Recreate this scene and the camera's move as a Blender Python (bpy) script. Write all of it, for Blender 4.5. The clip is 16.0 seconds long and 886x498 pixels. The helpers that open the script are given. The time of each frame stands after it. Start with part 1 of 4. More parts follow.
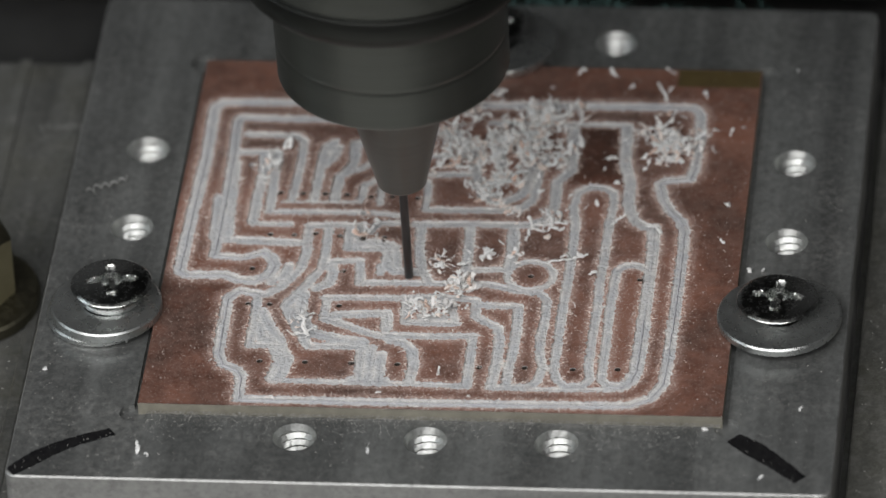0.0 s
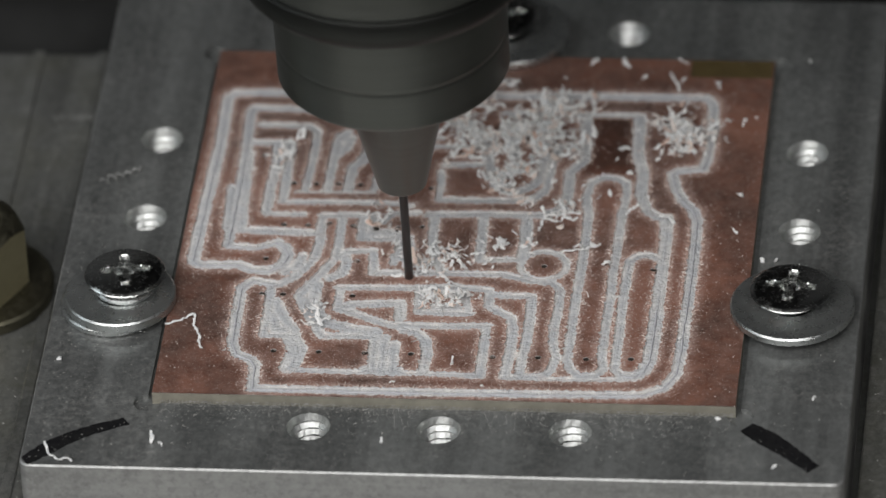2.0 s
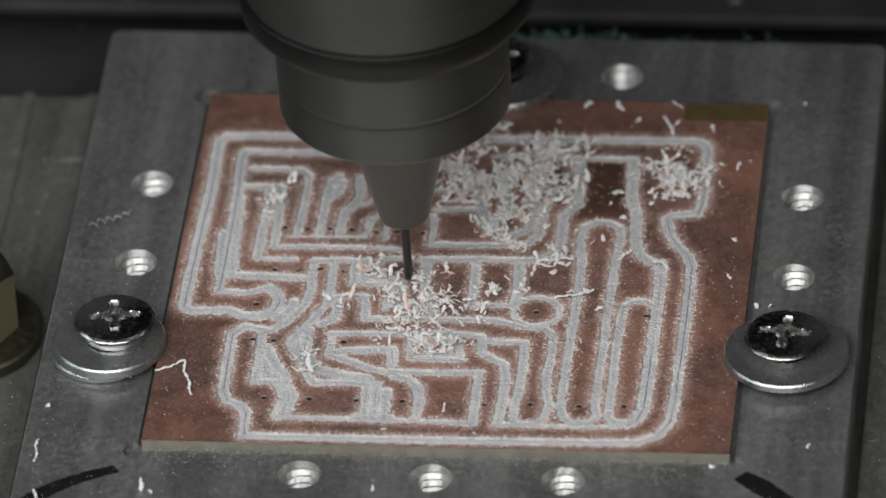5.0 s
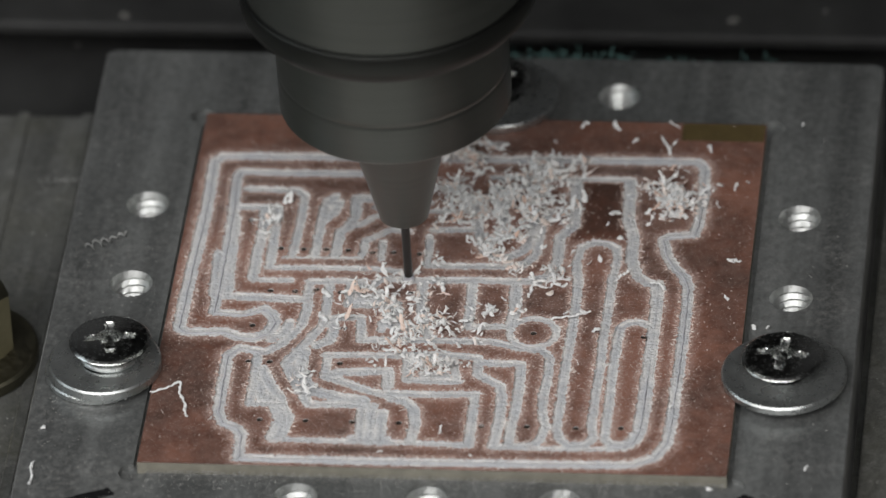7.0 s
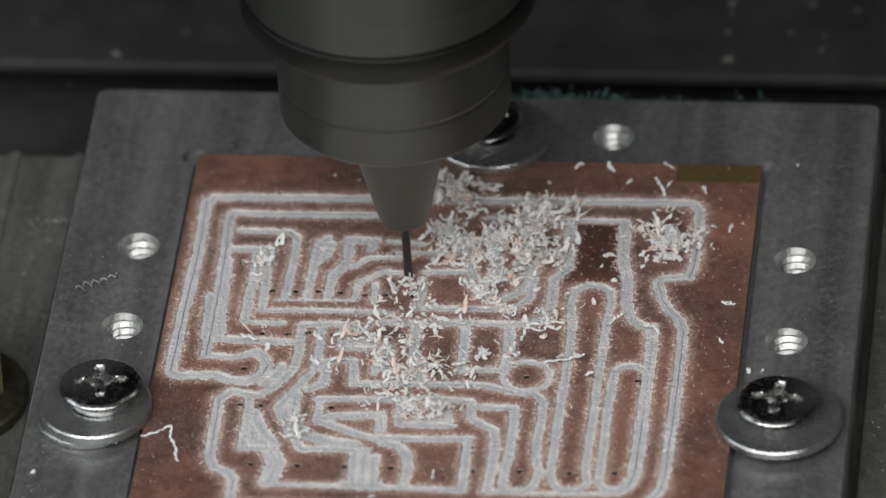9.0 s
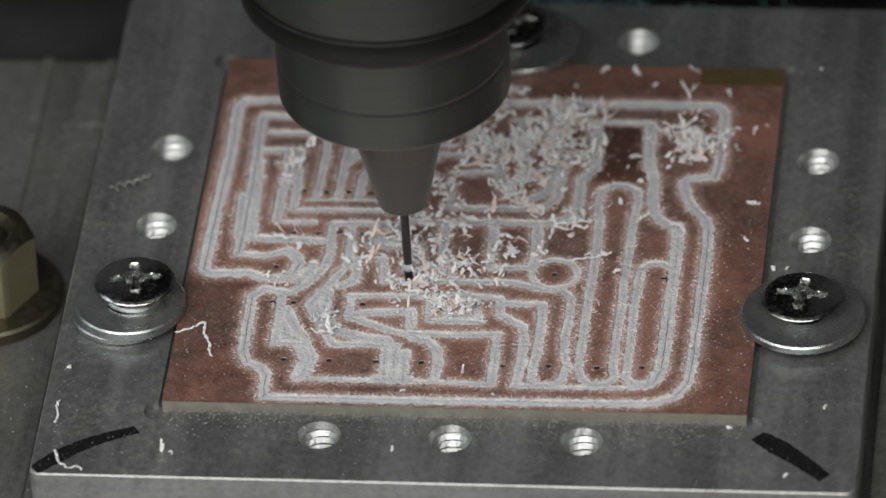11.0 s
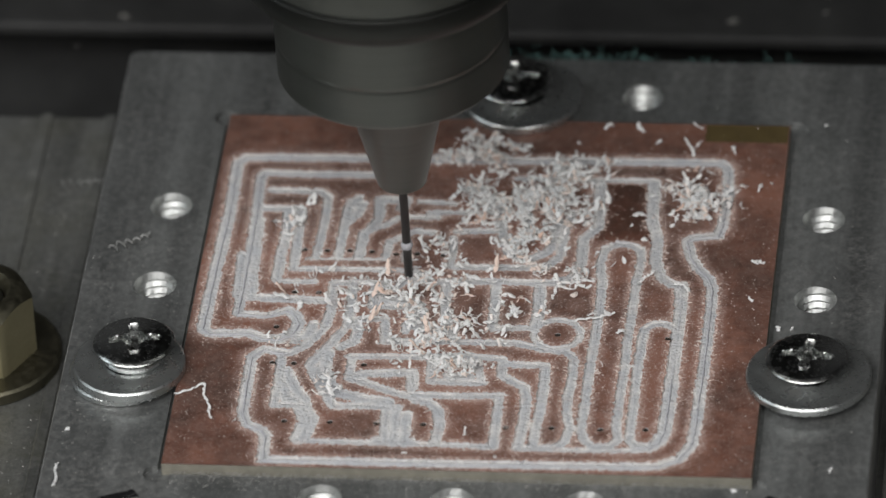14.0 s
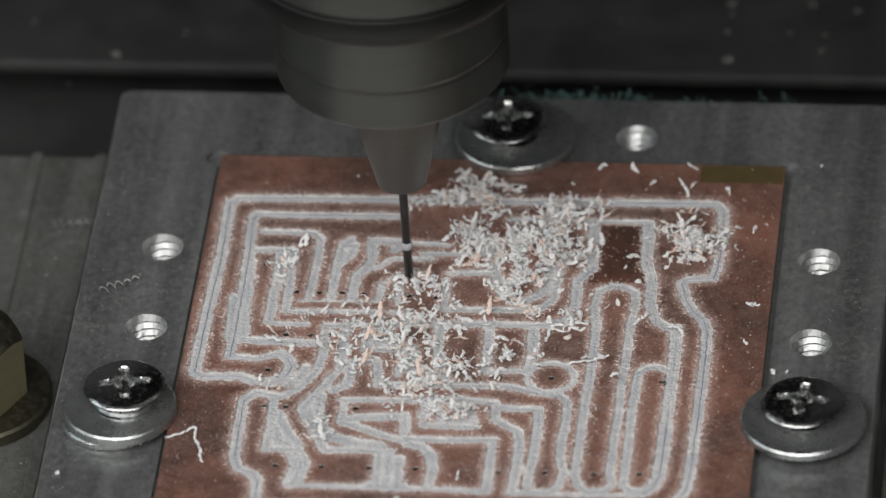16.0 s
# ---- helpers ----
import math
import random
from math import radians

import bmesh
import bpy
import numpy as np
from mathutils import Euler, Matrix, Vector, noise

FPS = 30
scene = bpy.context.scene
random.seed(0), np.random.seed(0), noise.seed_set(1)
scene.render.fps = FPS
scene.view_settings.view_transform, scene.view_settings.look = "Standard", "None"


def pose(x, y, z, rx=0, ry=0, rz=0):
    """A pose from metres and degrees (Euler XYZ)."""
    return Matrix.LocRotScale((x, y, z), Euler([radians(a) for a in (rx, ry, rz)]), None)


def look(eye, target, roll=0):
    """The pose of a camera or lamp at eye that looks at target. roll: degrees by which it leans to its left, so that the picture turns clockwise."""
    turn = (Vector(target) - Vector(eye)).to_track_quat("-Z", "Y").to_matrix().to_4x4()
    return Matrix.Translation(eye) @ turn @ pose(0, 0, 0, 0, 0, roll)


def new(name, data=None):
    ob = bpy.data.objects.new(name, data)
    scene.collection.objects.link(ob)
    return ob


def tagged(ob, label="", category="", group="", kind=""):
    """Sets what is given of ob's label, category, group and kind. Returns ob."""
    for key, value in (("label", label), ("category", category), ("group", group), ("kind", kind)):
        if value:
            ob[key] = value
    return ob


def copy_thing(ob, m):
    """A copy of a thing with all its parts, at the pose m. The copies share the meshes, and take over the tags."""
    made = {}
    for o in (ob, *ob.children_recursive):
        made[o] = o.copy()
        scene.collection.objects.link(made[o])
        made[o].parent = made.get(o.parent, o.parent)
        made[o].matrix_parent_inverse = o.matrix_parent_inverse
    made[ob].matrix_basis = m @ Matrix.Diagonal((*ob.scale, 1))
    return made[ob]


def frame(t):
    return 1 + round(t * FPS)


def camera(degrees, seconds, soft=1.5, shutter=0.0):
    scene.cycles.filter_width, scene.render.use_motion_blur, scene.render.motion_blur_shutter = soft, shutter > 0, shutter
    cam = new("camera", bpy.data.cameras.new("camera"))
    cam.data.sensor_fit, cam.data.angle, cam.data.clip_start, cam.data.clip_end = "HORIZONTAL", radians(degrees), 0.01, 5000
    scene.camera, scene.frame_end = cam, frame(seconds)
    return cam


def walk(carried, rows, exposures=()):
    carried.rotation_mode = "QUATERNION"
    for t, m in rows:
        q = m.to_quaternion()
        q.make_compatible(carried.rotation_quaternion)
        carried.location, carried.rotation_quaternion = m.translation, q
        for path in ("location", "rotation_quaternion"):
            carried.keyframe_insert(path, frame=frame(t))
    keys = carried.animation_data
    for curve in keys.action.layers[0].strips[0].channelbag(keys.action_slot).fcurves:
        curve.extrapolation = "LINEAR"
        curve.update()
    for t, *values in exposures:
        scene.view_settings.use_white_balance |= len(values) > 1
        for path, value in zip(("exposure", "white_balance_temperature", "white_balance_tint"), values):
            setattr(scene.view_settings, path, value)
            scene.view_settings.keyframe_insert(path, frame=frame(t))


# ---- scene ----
MM = 0.001

# ---- camera: a long lens on a stand, standing still ----
cam = camera(5.897, 16.0, soft=1.5)
cam.data.dof.use_dof, cam.data.dof.focus_distance, cam.data.dof.aperture_fstop = True, 0.964, 23
EYE = (0.10668, -0.77002, 0.58571)
AIM = (0.003742, 0.002334, 0.002430)
walk(cam, [(0.0, look(EYE, AIM, -3.29)), (16.0, look(EYE, AIM, -3.29))], exposures=[(0.0, 0.0), (16.0, 0.0)])

# ---- world and lamps ----
world = bpy.data.worlds.new("workshop_air")
scene.world = world
world.use_nodes = True
world.node_tree.nodes["Background"].inputs[0].default_value = (0.9, 0.95, 1.0, 1)
world.node_tree.nodes["Background"].inputs[1].default_value = 0.3


def area_lamp(name, eye, target, sx, sy, power, colour=(1, 1, 1)):
    data = bpy.data.lights.new(name, "AREA")
    data.shape, data.size, data.size_y = "RECTANGLE", sx, sy
    data.energy, data.color = power, colour
    ob = new(name, data)
    ob.matrix_world = look(eye, target)
    return ob


area_lamp("machine_lamp", (-0.07, -0.42, 0.43), (0, 0.0, 0), 0.75, 0.46, 4.95, (0.99, 0.975, 0.965))
# soft bluish fill added from the left; no such source is known
area_lamp("fill_light", (-0.85, -0.06, 0.68), (0, 0, 0), 0.5, 0.5, 1.5, (0.86, 0.95, 1.0))


# ---- materials ----
class Mat:
    """A procedural material under construction."""

    def __init__(self, name, rough=0.5, metal=0.0, spec=0.5):
        self.m = bpy.data.materials.new(name)
        self.m.use_nodes = True
        self.t = self.m.node_tree
        self.b = self.t.nodes["Principled BSDF"]
        self.set("Roughness", rough)
        self.set("Metallic", metal)
        self.set("Specular IOR Level", spec)
        co = self.t.nodes.new("ShaderNodeTexCoord")
        self.co = co.outputs["Object"]

    def set(self, socket, value):
        if isinstance(value, bpy.types.NodeSocket):
            self.t.links.new(value, self.b.inputs[socket])
        elif isinstance(value, tuple):
            self.b.inputs[socket].default_value = (*value, 1)
        else:
            self.b.inputs[socket].default_value = value
        return self

    def stretch(self, sx, sy, sz):
        n = self.t.nodes.new("ShaderNodeMapping")
        n.inputs["Scale"].default_value = (sx, sy, sz)
        self.t.links.new(self.co, n.inputs["Vector"])
        return n.outputs[0]

    def noise(self, per_mm, detail=4.0, rough=0.6, vec=None):
        n = self.t.nodes.new("ShaderNodeTexNoise")
        n.inputs["Scale"].default_value = per_mm * 1000
        n.inputs["Detail"].default_value = detail
        n.inputs["Roughness"].default_value = rough
        self.t.links.new(vec or self.co, n.inputs["Vector"])
        return n.outputs["Fac"]

    def ramp(self, fac, *stops):
        n = self.t.nodes.new("ShaderNodeValToRGB")
        cr = n.color_ramp
        while len(cr.elements) < len(stops):
            cr.elements.new(0.5)
        for el, (pos, col) in zip(cr.elements, stops):
            el.position = pos
            el.color = (*col, 1) if isinstance(col, tuple) else (col, col, col, 1)
        self.t.links.new(fac, n.inputs[0])
        return n.outputs[0]

    def mix(self, fac, a, b, mode="MIX"):
        n = self.t.nodes.new("ShaderNodeMix")
        n.data_type, n.blend_type = "RGBA", mode
        for sock, val in ((n.inputs[0], fac), (n.inputs[6], a), (n.inputs[7], b)):
            if isinstance(val, bpy.types.NodeSocket):
                self.t.links.new(val, sock)
            elif isinstance(val, tuple):
                sock.default_value = (*val, 1)
            else:
                sock.default_value = val
        return n.outputs[2]

    def maths(self, op, a, b=0.0):
        n = self.t.nodes.new("ShaderNodeMath")
        n.operation = op
        for sock, val in zip(n.inputs, (a, b)):
            if isinstance(val, bpy.types.NodeSocket):
                self.t.links.new(val, sock)
            else:
                sock.default_value = val
        return n.outputs[0]

    def attr(self, name):
        n = self.t.nodes.new("ShaderNodeAttribute")
        n.attribute_name = name
        return n.outputs["Fac"]

    def random(self):
        return self.t.nodes.new("ShaderNodeObjectInfo").outputs["Random"]

    def island(self):
        return self.t.nodes.new("ShaderNodeNewGeometry").outputs["Random Per Island"]

    def bump(self, height, dist_mm, strength=1.0):
        n = self.t.nodes.new("ShaderNodeBump")
        n.inputs["Strength"].default_value = strength
        n.inputs["Distance"].default_value = dist_mm * MM
        self.t.links.new(height, n.inputs["Height"])
        self.t.links.new(n.outputs[0], self.b.inputs["Normal"])
        return self


def aluminium(name, tint, streak_axis, dusty=0.5, stain=None):
    """Dull milled aluminium: wiped smears along one axis, blotches and settled dust."""
    k = Mat(name, metal=0.7)
    along = (1.0, 0.05, 1.0) if streak_axis == "y" else (0.05, 1.0, 1.0)
    wide = k.noise(0.14, 4, 0.65, k.stretch(*along))
    line = k.noise(1.6, 3, 0.6, k.stretch(*along))
    broad = k.noise(0.05, 5, 0.65)
    base = k.mix(k.ramp(broad, (0.35, 0.0), (0.68, 1.0)), tuple(c * 0.78 for c in tint), tuple(c * 1.2 for c in tint))
    base = k.mix(k.ramp(wide, (0.46, 0.0), (0.60, 0.7)), base, tuple(min(1, c * 1.65) for c in tint))
    base = k.mix(k.ramp(wide, (0.36, 0.55), (0.46, 0.0)), base, tuple(c * 0.55 for c in tint))
    base = k.mix(k.ramp(line, (0.3, 0.0), (0.7, 0.2)), base, tuple(c * 0.6 for c in tint))
    base = k.mix(k.ramp(k.noise(0.45, 5, 0.75), (0.46, 0.0), (0.70, 0.3)), base, tuple(c * 0.6 for c in tint))
    if stain:
        base = k.mix(k.ramp(k.noise(0.13, 5, 0.7), (0.45, 0.0), (0.62, 0.45)), base, stain)
    film = k.maths("MULTIPLY", k.ramp(k.noise(1.4, 4, 0.75), (0.45, 0.0), (0.80, 0.8)), k.ramp(k.noise(0.09, 3, 0.7), (0.42, 0.0), (0.62, 0.5 * dusty)))
    speck = k.maths("MULTIPLY", k.ramp(k.noise(2.4, 2, 0.5), (0.68, 0.0), (0.76, 0.6)), k.ramp(k.noise(0.12, 3, 0.7), (0.46, 0.0), (0.66, dusty)))
    base = k.mix(k.ramp(k.noise(1.1, 5, 0.8), (0.42, 0.0), (0.72, 0.55)), base, tuple(c * 1.9 for c in tint))
    base = k.mix(k.ramp(k.noise(0.9, 5, 0.8, k.stretch(1.0, 0.5, 1.0)), (0.30, 0.5), (0.50, 0.0)), base, tuple(c * 0.5 for c in tint))
    dust = k.maths("MAXIMUM", film, speck)
    k.set("Base Color", k.mix(dust, base, (0.50, 0.49, 0.46)))
    k.set("Metallic", k.maths("MULTIPLY", k.maths("SUBTRACT", 1.0, dust), 0.6))
    k.set("Roughness", k.ramp(wide, (0.3, 0.34), (0.7, 0.52)))
    k.bump(k.maths("ADD", line, k.maths("MULTIPLY", dust, 2.0)), 0.015, 0.35)
    return k.m


PLATE = aluminium("milled_aluminium", (0.164, 0.170, 0.167), "y", 0.9)
PLATE_SIDE = aluminium("plate_side_aluminium", (0.26, 0.262, 0.258), "x", 0.5)
STRIP = aluminium("grimy_aluminium", (0.21, 0.212, 0.195), "y", 1.0, (0.12, 0.118, 0.085))
TABLE = aluminium("table_aluminium", (0.138, 0.141, 0.134), "y", 0.8, (0.14, 0.138, 0.105))


def plain_metal(name, colour, rough, vary=0.1, metal=1.0):
    k = Mat(name, metal=metal)
    n = k.noise(0.5, 4, 0.6)
    k.set("Base Color", k.mix(n, tuple(c * (1 - vary) for c in colour), tuple(min(1, c * (1 + vary)) for c in colour)))
    k.set("Roughness", k.ramp(k.noise(1.3, 3), (0.3, rough * 0.8), (0.7, min(1, rough * 1.25))))
    k.bump(n, 0.01, 0.3)
    return k.m



def dirty_chrome():
    """Bright zinc plate with scuffs and oily grime."""
    k = Mat("scuffed_bright_zinc", metal=1.0)
    grime = k.ramp(k.noise(0.9, 5, 0.7), (0.5, 0.0), (0.7, 0.3))
    k.set("Base Color", k.mix(grime, (0.56, 0.57, 0.56), (0.30, 0.30, 0.29)))
    k.set("Roughness", k.ramp(k.noise(1.6, 4, 0.7), (0.35, 0.14), (0.7, 0.34)))
    k.bump(k.noise(0.9, 4, 0.6), 0.03, 0.22)
    return k.m


CHROME = dirty_chrome()
ZINC = plain_metal("dull_zinc_plate", (0.41, 0.425, 0.42), 0.29, 0.3, 0.88)
THREAD = plain_metal("bright_cut_aluminium", (0.44, 0.45, 0.44), 0.44, 0.4)
STEEL = plain_metal("dark_steel", (0.18, 0.182, 0.168), 0.40, 0.1, 1.0)


def turned_steel(name, colour, rough):
    """Smooth turned steel, faintly ringed by the lathe."""
    k = Mat(name, metal=1.0)
    ring = k.noise(1.2, 3, 0.6, k.stretch(0.02, 0.02, 1.0))
    k.set("Base Color", k.mix(ring, tuple(c * 0.85 for c in colour), tuple(c * 1.15 for c in colour)))
    k.set("Roughness", k.ramp(ring, (0.3, rough * 0.85), (0.7, rough * 1.15)))
    return k.m


SPIN = turned_steel("turned_steel", (0.175, 0.182, 0.17), 0.36)
# darker copy of the turned steel, for the shaded band of the flange
FLANGE_SHADE = turned_steel("shaded_flange_steel", (0.07, 0.072, 0.068), 0.38)
CARBIDE = plain_metal("tungsten_carbide", (0.10, 0.10, 0.10), 0.35, 0.2)
BRASS = plain_metal("dull_brass", (0.27, 0.245, 0.15), 0.45, 0.15, 0.6)
OLIVE = plain_metal("olive_steel", (0.115, 0.108, 0.078), 0.5, 0.2)


def dark_cover():
    k = Mat("black_rubber", rough=0.6)
    n = k.noise(0.12, 5, 0.65)
    k.set("Base Color", k.ramp(n, (0.3, (0.014, 0.014, 0.014)), (0.7, (0.034, 0.034, 0.033))))
    k.bump(k.noise(1.5, 3), 0.05, 0.4)
    return k.m


RUBBER = dark_cover()


def ink():
    k = Mat("black_ink", rough=0.9, spec=0.1)
    k.set("Base Color", k.ramp(k.noise(1.2, 4, 0.7), (0.3, (0.004, 0.004, 0.005)), (0.75, (0.014, 0.014, 0.014))))
    return k.m


INK = ink()


def glass_fibre():
    """The milled-open laminate: blue-grey where cut flat, white and fuzzy along the cut edges."""
    k = Mat("milled_laminate", rough=0.8, spec=0.3)
    fine = k.noise(4.5, 4, 0.7)
    mid = k.noise(0.5, 4, 0.65)
    flat = k.ramp(k.maths("ADD", k.maths("MULTIPLY", fine, 0.6), k.maths("MULTIPLY", mid, 0.4)), (0.36, (0.42, 0.42, 0.425)), (0.62, (0.69, 0.68, 0.665)))
    flat = k.mix(k.ramp(k.noise(0.28, 5, 0.7), (0.42, 0.0), (0.60, 0.6)), flat, (0.40, 0.42, 0.455))
    frayed = k.ramp(fine, (0.3, (0.56, 0.54, 0.51)), (0.65, (0.82, 0.80, 0.77)))
    mask = k.maths("MULTIPLY", k.attr("fuzz"), k.ramp(mid, (0.34, 0.1), (0.64, 1.0)))
    c = k.mix(mask, flat, frayed)
    seam = k.maths("MULTIPLY", k.attr("seam"), k.ramp(k.noise(0.35, 4, 0.7), (0.36, 0.1), (0.60, 0.85)))
    c = k.mix(seam, c, k.ramp(fine, (0.3, (0.27, 0.285, 0.305)), (0.7, (0.47, 0.48, 0.50))))
    pink = k.ramp(k.noise(0.7, 4, 0.7), (0.55, 0.0), (0.75, 0.3))
    k.set("Base Color", k.mix(pink, c, (0.56, 0.43, 0.38)))
    k.bump(fine, 0.09, 0.9)
    return k.m


def copper():
    """Tarnished copper foil under a film of pale pinkish powder."""
    k = Mat("dusty_copper_foil", metal=0.25, spec=0.4)
    big = k.noise(0.055, 4, 0.6)
    tarnish = k.ramp(k.maths("ADD", k.maths("MULTIPLY", big, 0.75), k.maths("MULTIPLY", k.noise(0.6, 5, 0.8), 0.25)),
                     (0.40, (0.080, 0.040, 0.029)), (0.49, (0.15, 0.062, 0.041)), (0.59, (0.285, 0.118, 0.076)))
    edge = k.attr("dust")
    cloud = k.noise(0.55, 5, 0.75)
    grit = k.noise(2.6, 5, 0.8)
    film = k.maths("MULTIPLY", edge, k.ramp(k.maths("ADD", k.maths("MULTIPLY", cloud, 0.5), k.maths("MULTIPLY", grit, 0.5)), (0.38, 0.08), (0.58, 0.9)))
    c = k.mix(film, tarnish, (0.44, 0.302, 0.258))
    powder = k.ramp(k.maths("ADD", k.noise(3.6, 3, 0.75), k.maths("MULTIPLY", edge, 0.15)), (0.66, 0.0), (0.74, 0.75))
    c = k.mix(powder, c, (0.62, 0.54, 0.50))
    k.set("Base Color", c)
    k.set("Metallic", k.maths("MULTIPLY", k.maths("SUBTRACT", 1.0, film), 0.45))
    k.set("Roughness", k.maths("ADD", k.ramp(grit, (0.3, 0.30), (0.7, 0.48)), k.maths("MULTIPLY", film, 0.35)))
    k.bump(k.maths("ADD", grit, powder), 0.04, 0.6)
    return k.m


LAMINATE, COPPER = glass_fibre(), copper()


def burr():
    k = Mat("grey_burr", rough=0.8, spec=0.3)
    k.set("Base Color", k.ramp(k.noise(2.5, 4, 0.7), (0.3, (0.30, 0.30, 0.33)), (0.7, (0.50, 0.50, 0.52))))
    return k.m


BURR = burr()
EDGE = plain_metal("sawn_board_edge", (0.21, 0.20, 0.163), 0.8, 0.45, 0.0)
# near-black colour for the shade inside the narrow bores
BORE_SHADE = plain_metal("shaded_bore", (0.035, 0.028, 0.022), 0.8, 0.3, 0.0)
SWARF = plain_metal("dull_swarf", (0.30, 0.30, 0.29), 0.5, 0.2, 0.3)
FILM = plain_metal("olive_film", (0.085, 0.062, 0.026), 0.4, 0.4, 0.0)
FLUFF = plain_metal("teal_fibre", (0.05, 0.105, 0.098), 0.8, 0.5, 0.0)
GREYDUST = plain_metal("grey_crumb", (0.17, 0.165, 0.155), 0.8, 0.3, 0.0)


def shaving_stuff():
    k = Mat("pale_shavings", rough=0.75, spec=0.3)
    c = k.ramp(k.island(), (0.0, (0.70, 0.71, 0.71)), (0.74, (0.82, 0.81, 0.79)), (0.9, (0.80, 0.69, 0.62)), (1.0, (0.66, 0.46, 0.37)))
    k.set("Base Color", c)
    k.set("Subsurface Weight", 0.35)
    k.b.inputs["Subsurface Radius"].default_value = (1.0, 0.95, 0.9)
    k.set("Subsurface Scale", 0.6 * MM)
    k.bump(k.noise(6.0, 3), 0.05, 0.6)
    return k.m


SHAVING = shaving_stuff()
PLATE_POWDER = plain_metal("grey_powder", (0.29, 0.285, 0.27), 0.9, 0.4, 0.0)
POWDER = plain_metal("pale_powder", (0.43, 0.365, 0.335), 0.9, 0.35, 0.0)


def frayed_fibre():
    k = Mat("frayed_fibre", rough=0.8, spec=0.2)
    k.set("Base Color", k.ramp(k.island(), (0.0, (0.42, 0.28, 0.23)), (0.55, (0.56, 0.44, 0.39)), (1.0, (0.76, 0.71, 0.66))))
    return k.m


FIBRE = frayed_fibre()


def painted(name, colour, rough=0.9):
    k = Mat(name, rough=rough)
    n = k.noise(0.004, 4)
    k.set("Base Color", k.mix(n, tuple(c * 0.9 for c in colour), colour))
    return k.m


WALL = painted("room_paint", (0.17, 0.17, 0.17))

# ---- mesh helpers, all in millimetres ----


def part(name, bm, material, parent=None, label="", smooth=False, at=(0, 0, 0)):
    """Links a bmesh as one mesh object, under a thing or a part."""
    for v in bm.verts:
        v.co = v.co * MM
    me = bpy.data.meshes.new(name)
    bm.to_mesh(me)
    bm.free()
    me.materials.append(material)
    if smooth:
        for p in me.polygons:
            p.use_smooth = True
        me.set_sharp_from_angle(angle=radians(35))
    ob = new(name, me)
    ob.location = Vector(at) * MM
    if parent:
        ob.parent = parent
    if label:
        ob["label"] = label
    return ob


def thing(name, at=(0, 0, 0), turn=(0, 0, 0), **tags):
    ob = new(name)
    ob.empty_display_size = 0.004
    ob.matrix_basis = pose(*(c * MM for c in at), *turn)
    return tagged(ob, **tags)


def box(x0, x1, y0, y1, z0, z1, bevel=0.0, seg=2):
    bm = bmesh.new()
    bmesh.ops.create_cube(bm, size=1)
    bmesh.ops.scale(bm, vec=(x1 - x0, y1 - y0, z1 - z0), verts=bm.verts)
    bmesh.ops.translate(bm, vec=((x0 + x1) / 2, (y0 + y1) / 2, (z0 + z1) / 2), verts=bm.verts)
    if bevel:
        bmesh.ops.bevel(bm, geom=bm.edges[:], offset=bevel, segments=seg, affect="EDGES", profile=0.5)
    return bm


def lathe(profile, seg=64, closed=False):
    """A turned body from (radius, height) pairs, top to bottom or bottom to top."""
    bm = bmesh.new()
    rings = []
    for r, z in profile:
        if r < 1e-6:
            rings.append([bm.verts.new((0, 0, z))])
        else:
            rings.append([bm.verts.new((r * math.cos(a), r * math.sin(a), z)) for a in np.linspace(0, 2 * math.pi, seg, endpoint=False)])
    pairs = list(zip(rings, rings[1:])) + ([(rings[-1], rings[0])] if closed else [])
    for a, b in pairs:
        for i in range(seg):
            j = (i + 1) % seg
            loop = [a[i % len(a)], a[j % len(a)], b[j % len(b)], b[i % len(b)]]
            loop = list(dict.fromkeys(loop))
            if len(loop) > 2:
                bm.faces.new(loop)
    bmesh.ops.recalc_face_normals(bm, faces=bm.faces)
    return bm


def ring_points(cx, cy, r, seg, a0=0.0, a1=2 * math.pi, end=False):
    return [(cx + r * math.cos(a), cy + r * math.sin(a)) for a in np.linspace(a0, a1, seg, endpoint=end)]


CARRIED = []      # what rides on the cross table
SLID = []         # what rides on the saddle only


def rides(ob):
    CARRIED.append(ob)
    return ob

# ---- the room and the machine's base ----
def room():
    for name, dims, what in (("wall_north", (-950, 950, 800, 850, -162, 1500), "wall"), ("wall_south", (-950, 950, -1250, -1200, -162, 1500), "wall"),
                             ("wall_west", (-1000, -950, -1250, 850, -162, 1500), "wall"), ("wall_east", (950, 1000, -1250, 850, -162, 1500), "wall"),
                             ("floor", (-1000, 1000, -1250, 850, -200, -162), "floor"), ("ceiling", (-1000, 1000, -1250, 850, 1500, 1550), "ceiling")):
        tagged(part(name, box(*dims), WALL), "plain dark painted surface that closes the workshop", what, kind="structure")
    tagged(part("machine_base", box(-260, 260, -260, 330, -162, -62, 4), RUBBER), "black cast base under the sliding table", "machine base", kind="structure")
    tagged(part("machine_column", box(-70, 70, 190, 300, -62, 330, 4), RUBBER), "black column that carries the spindle head", "machine column", kind="structure")


room()

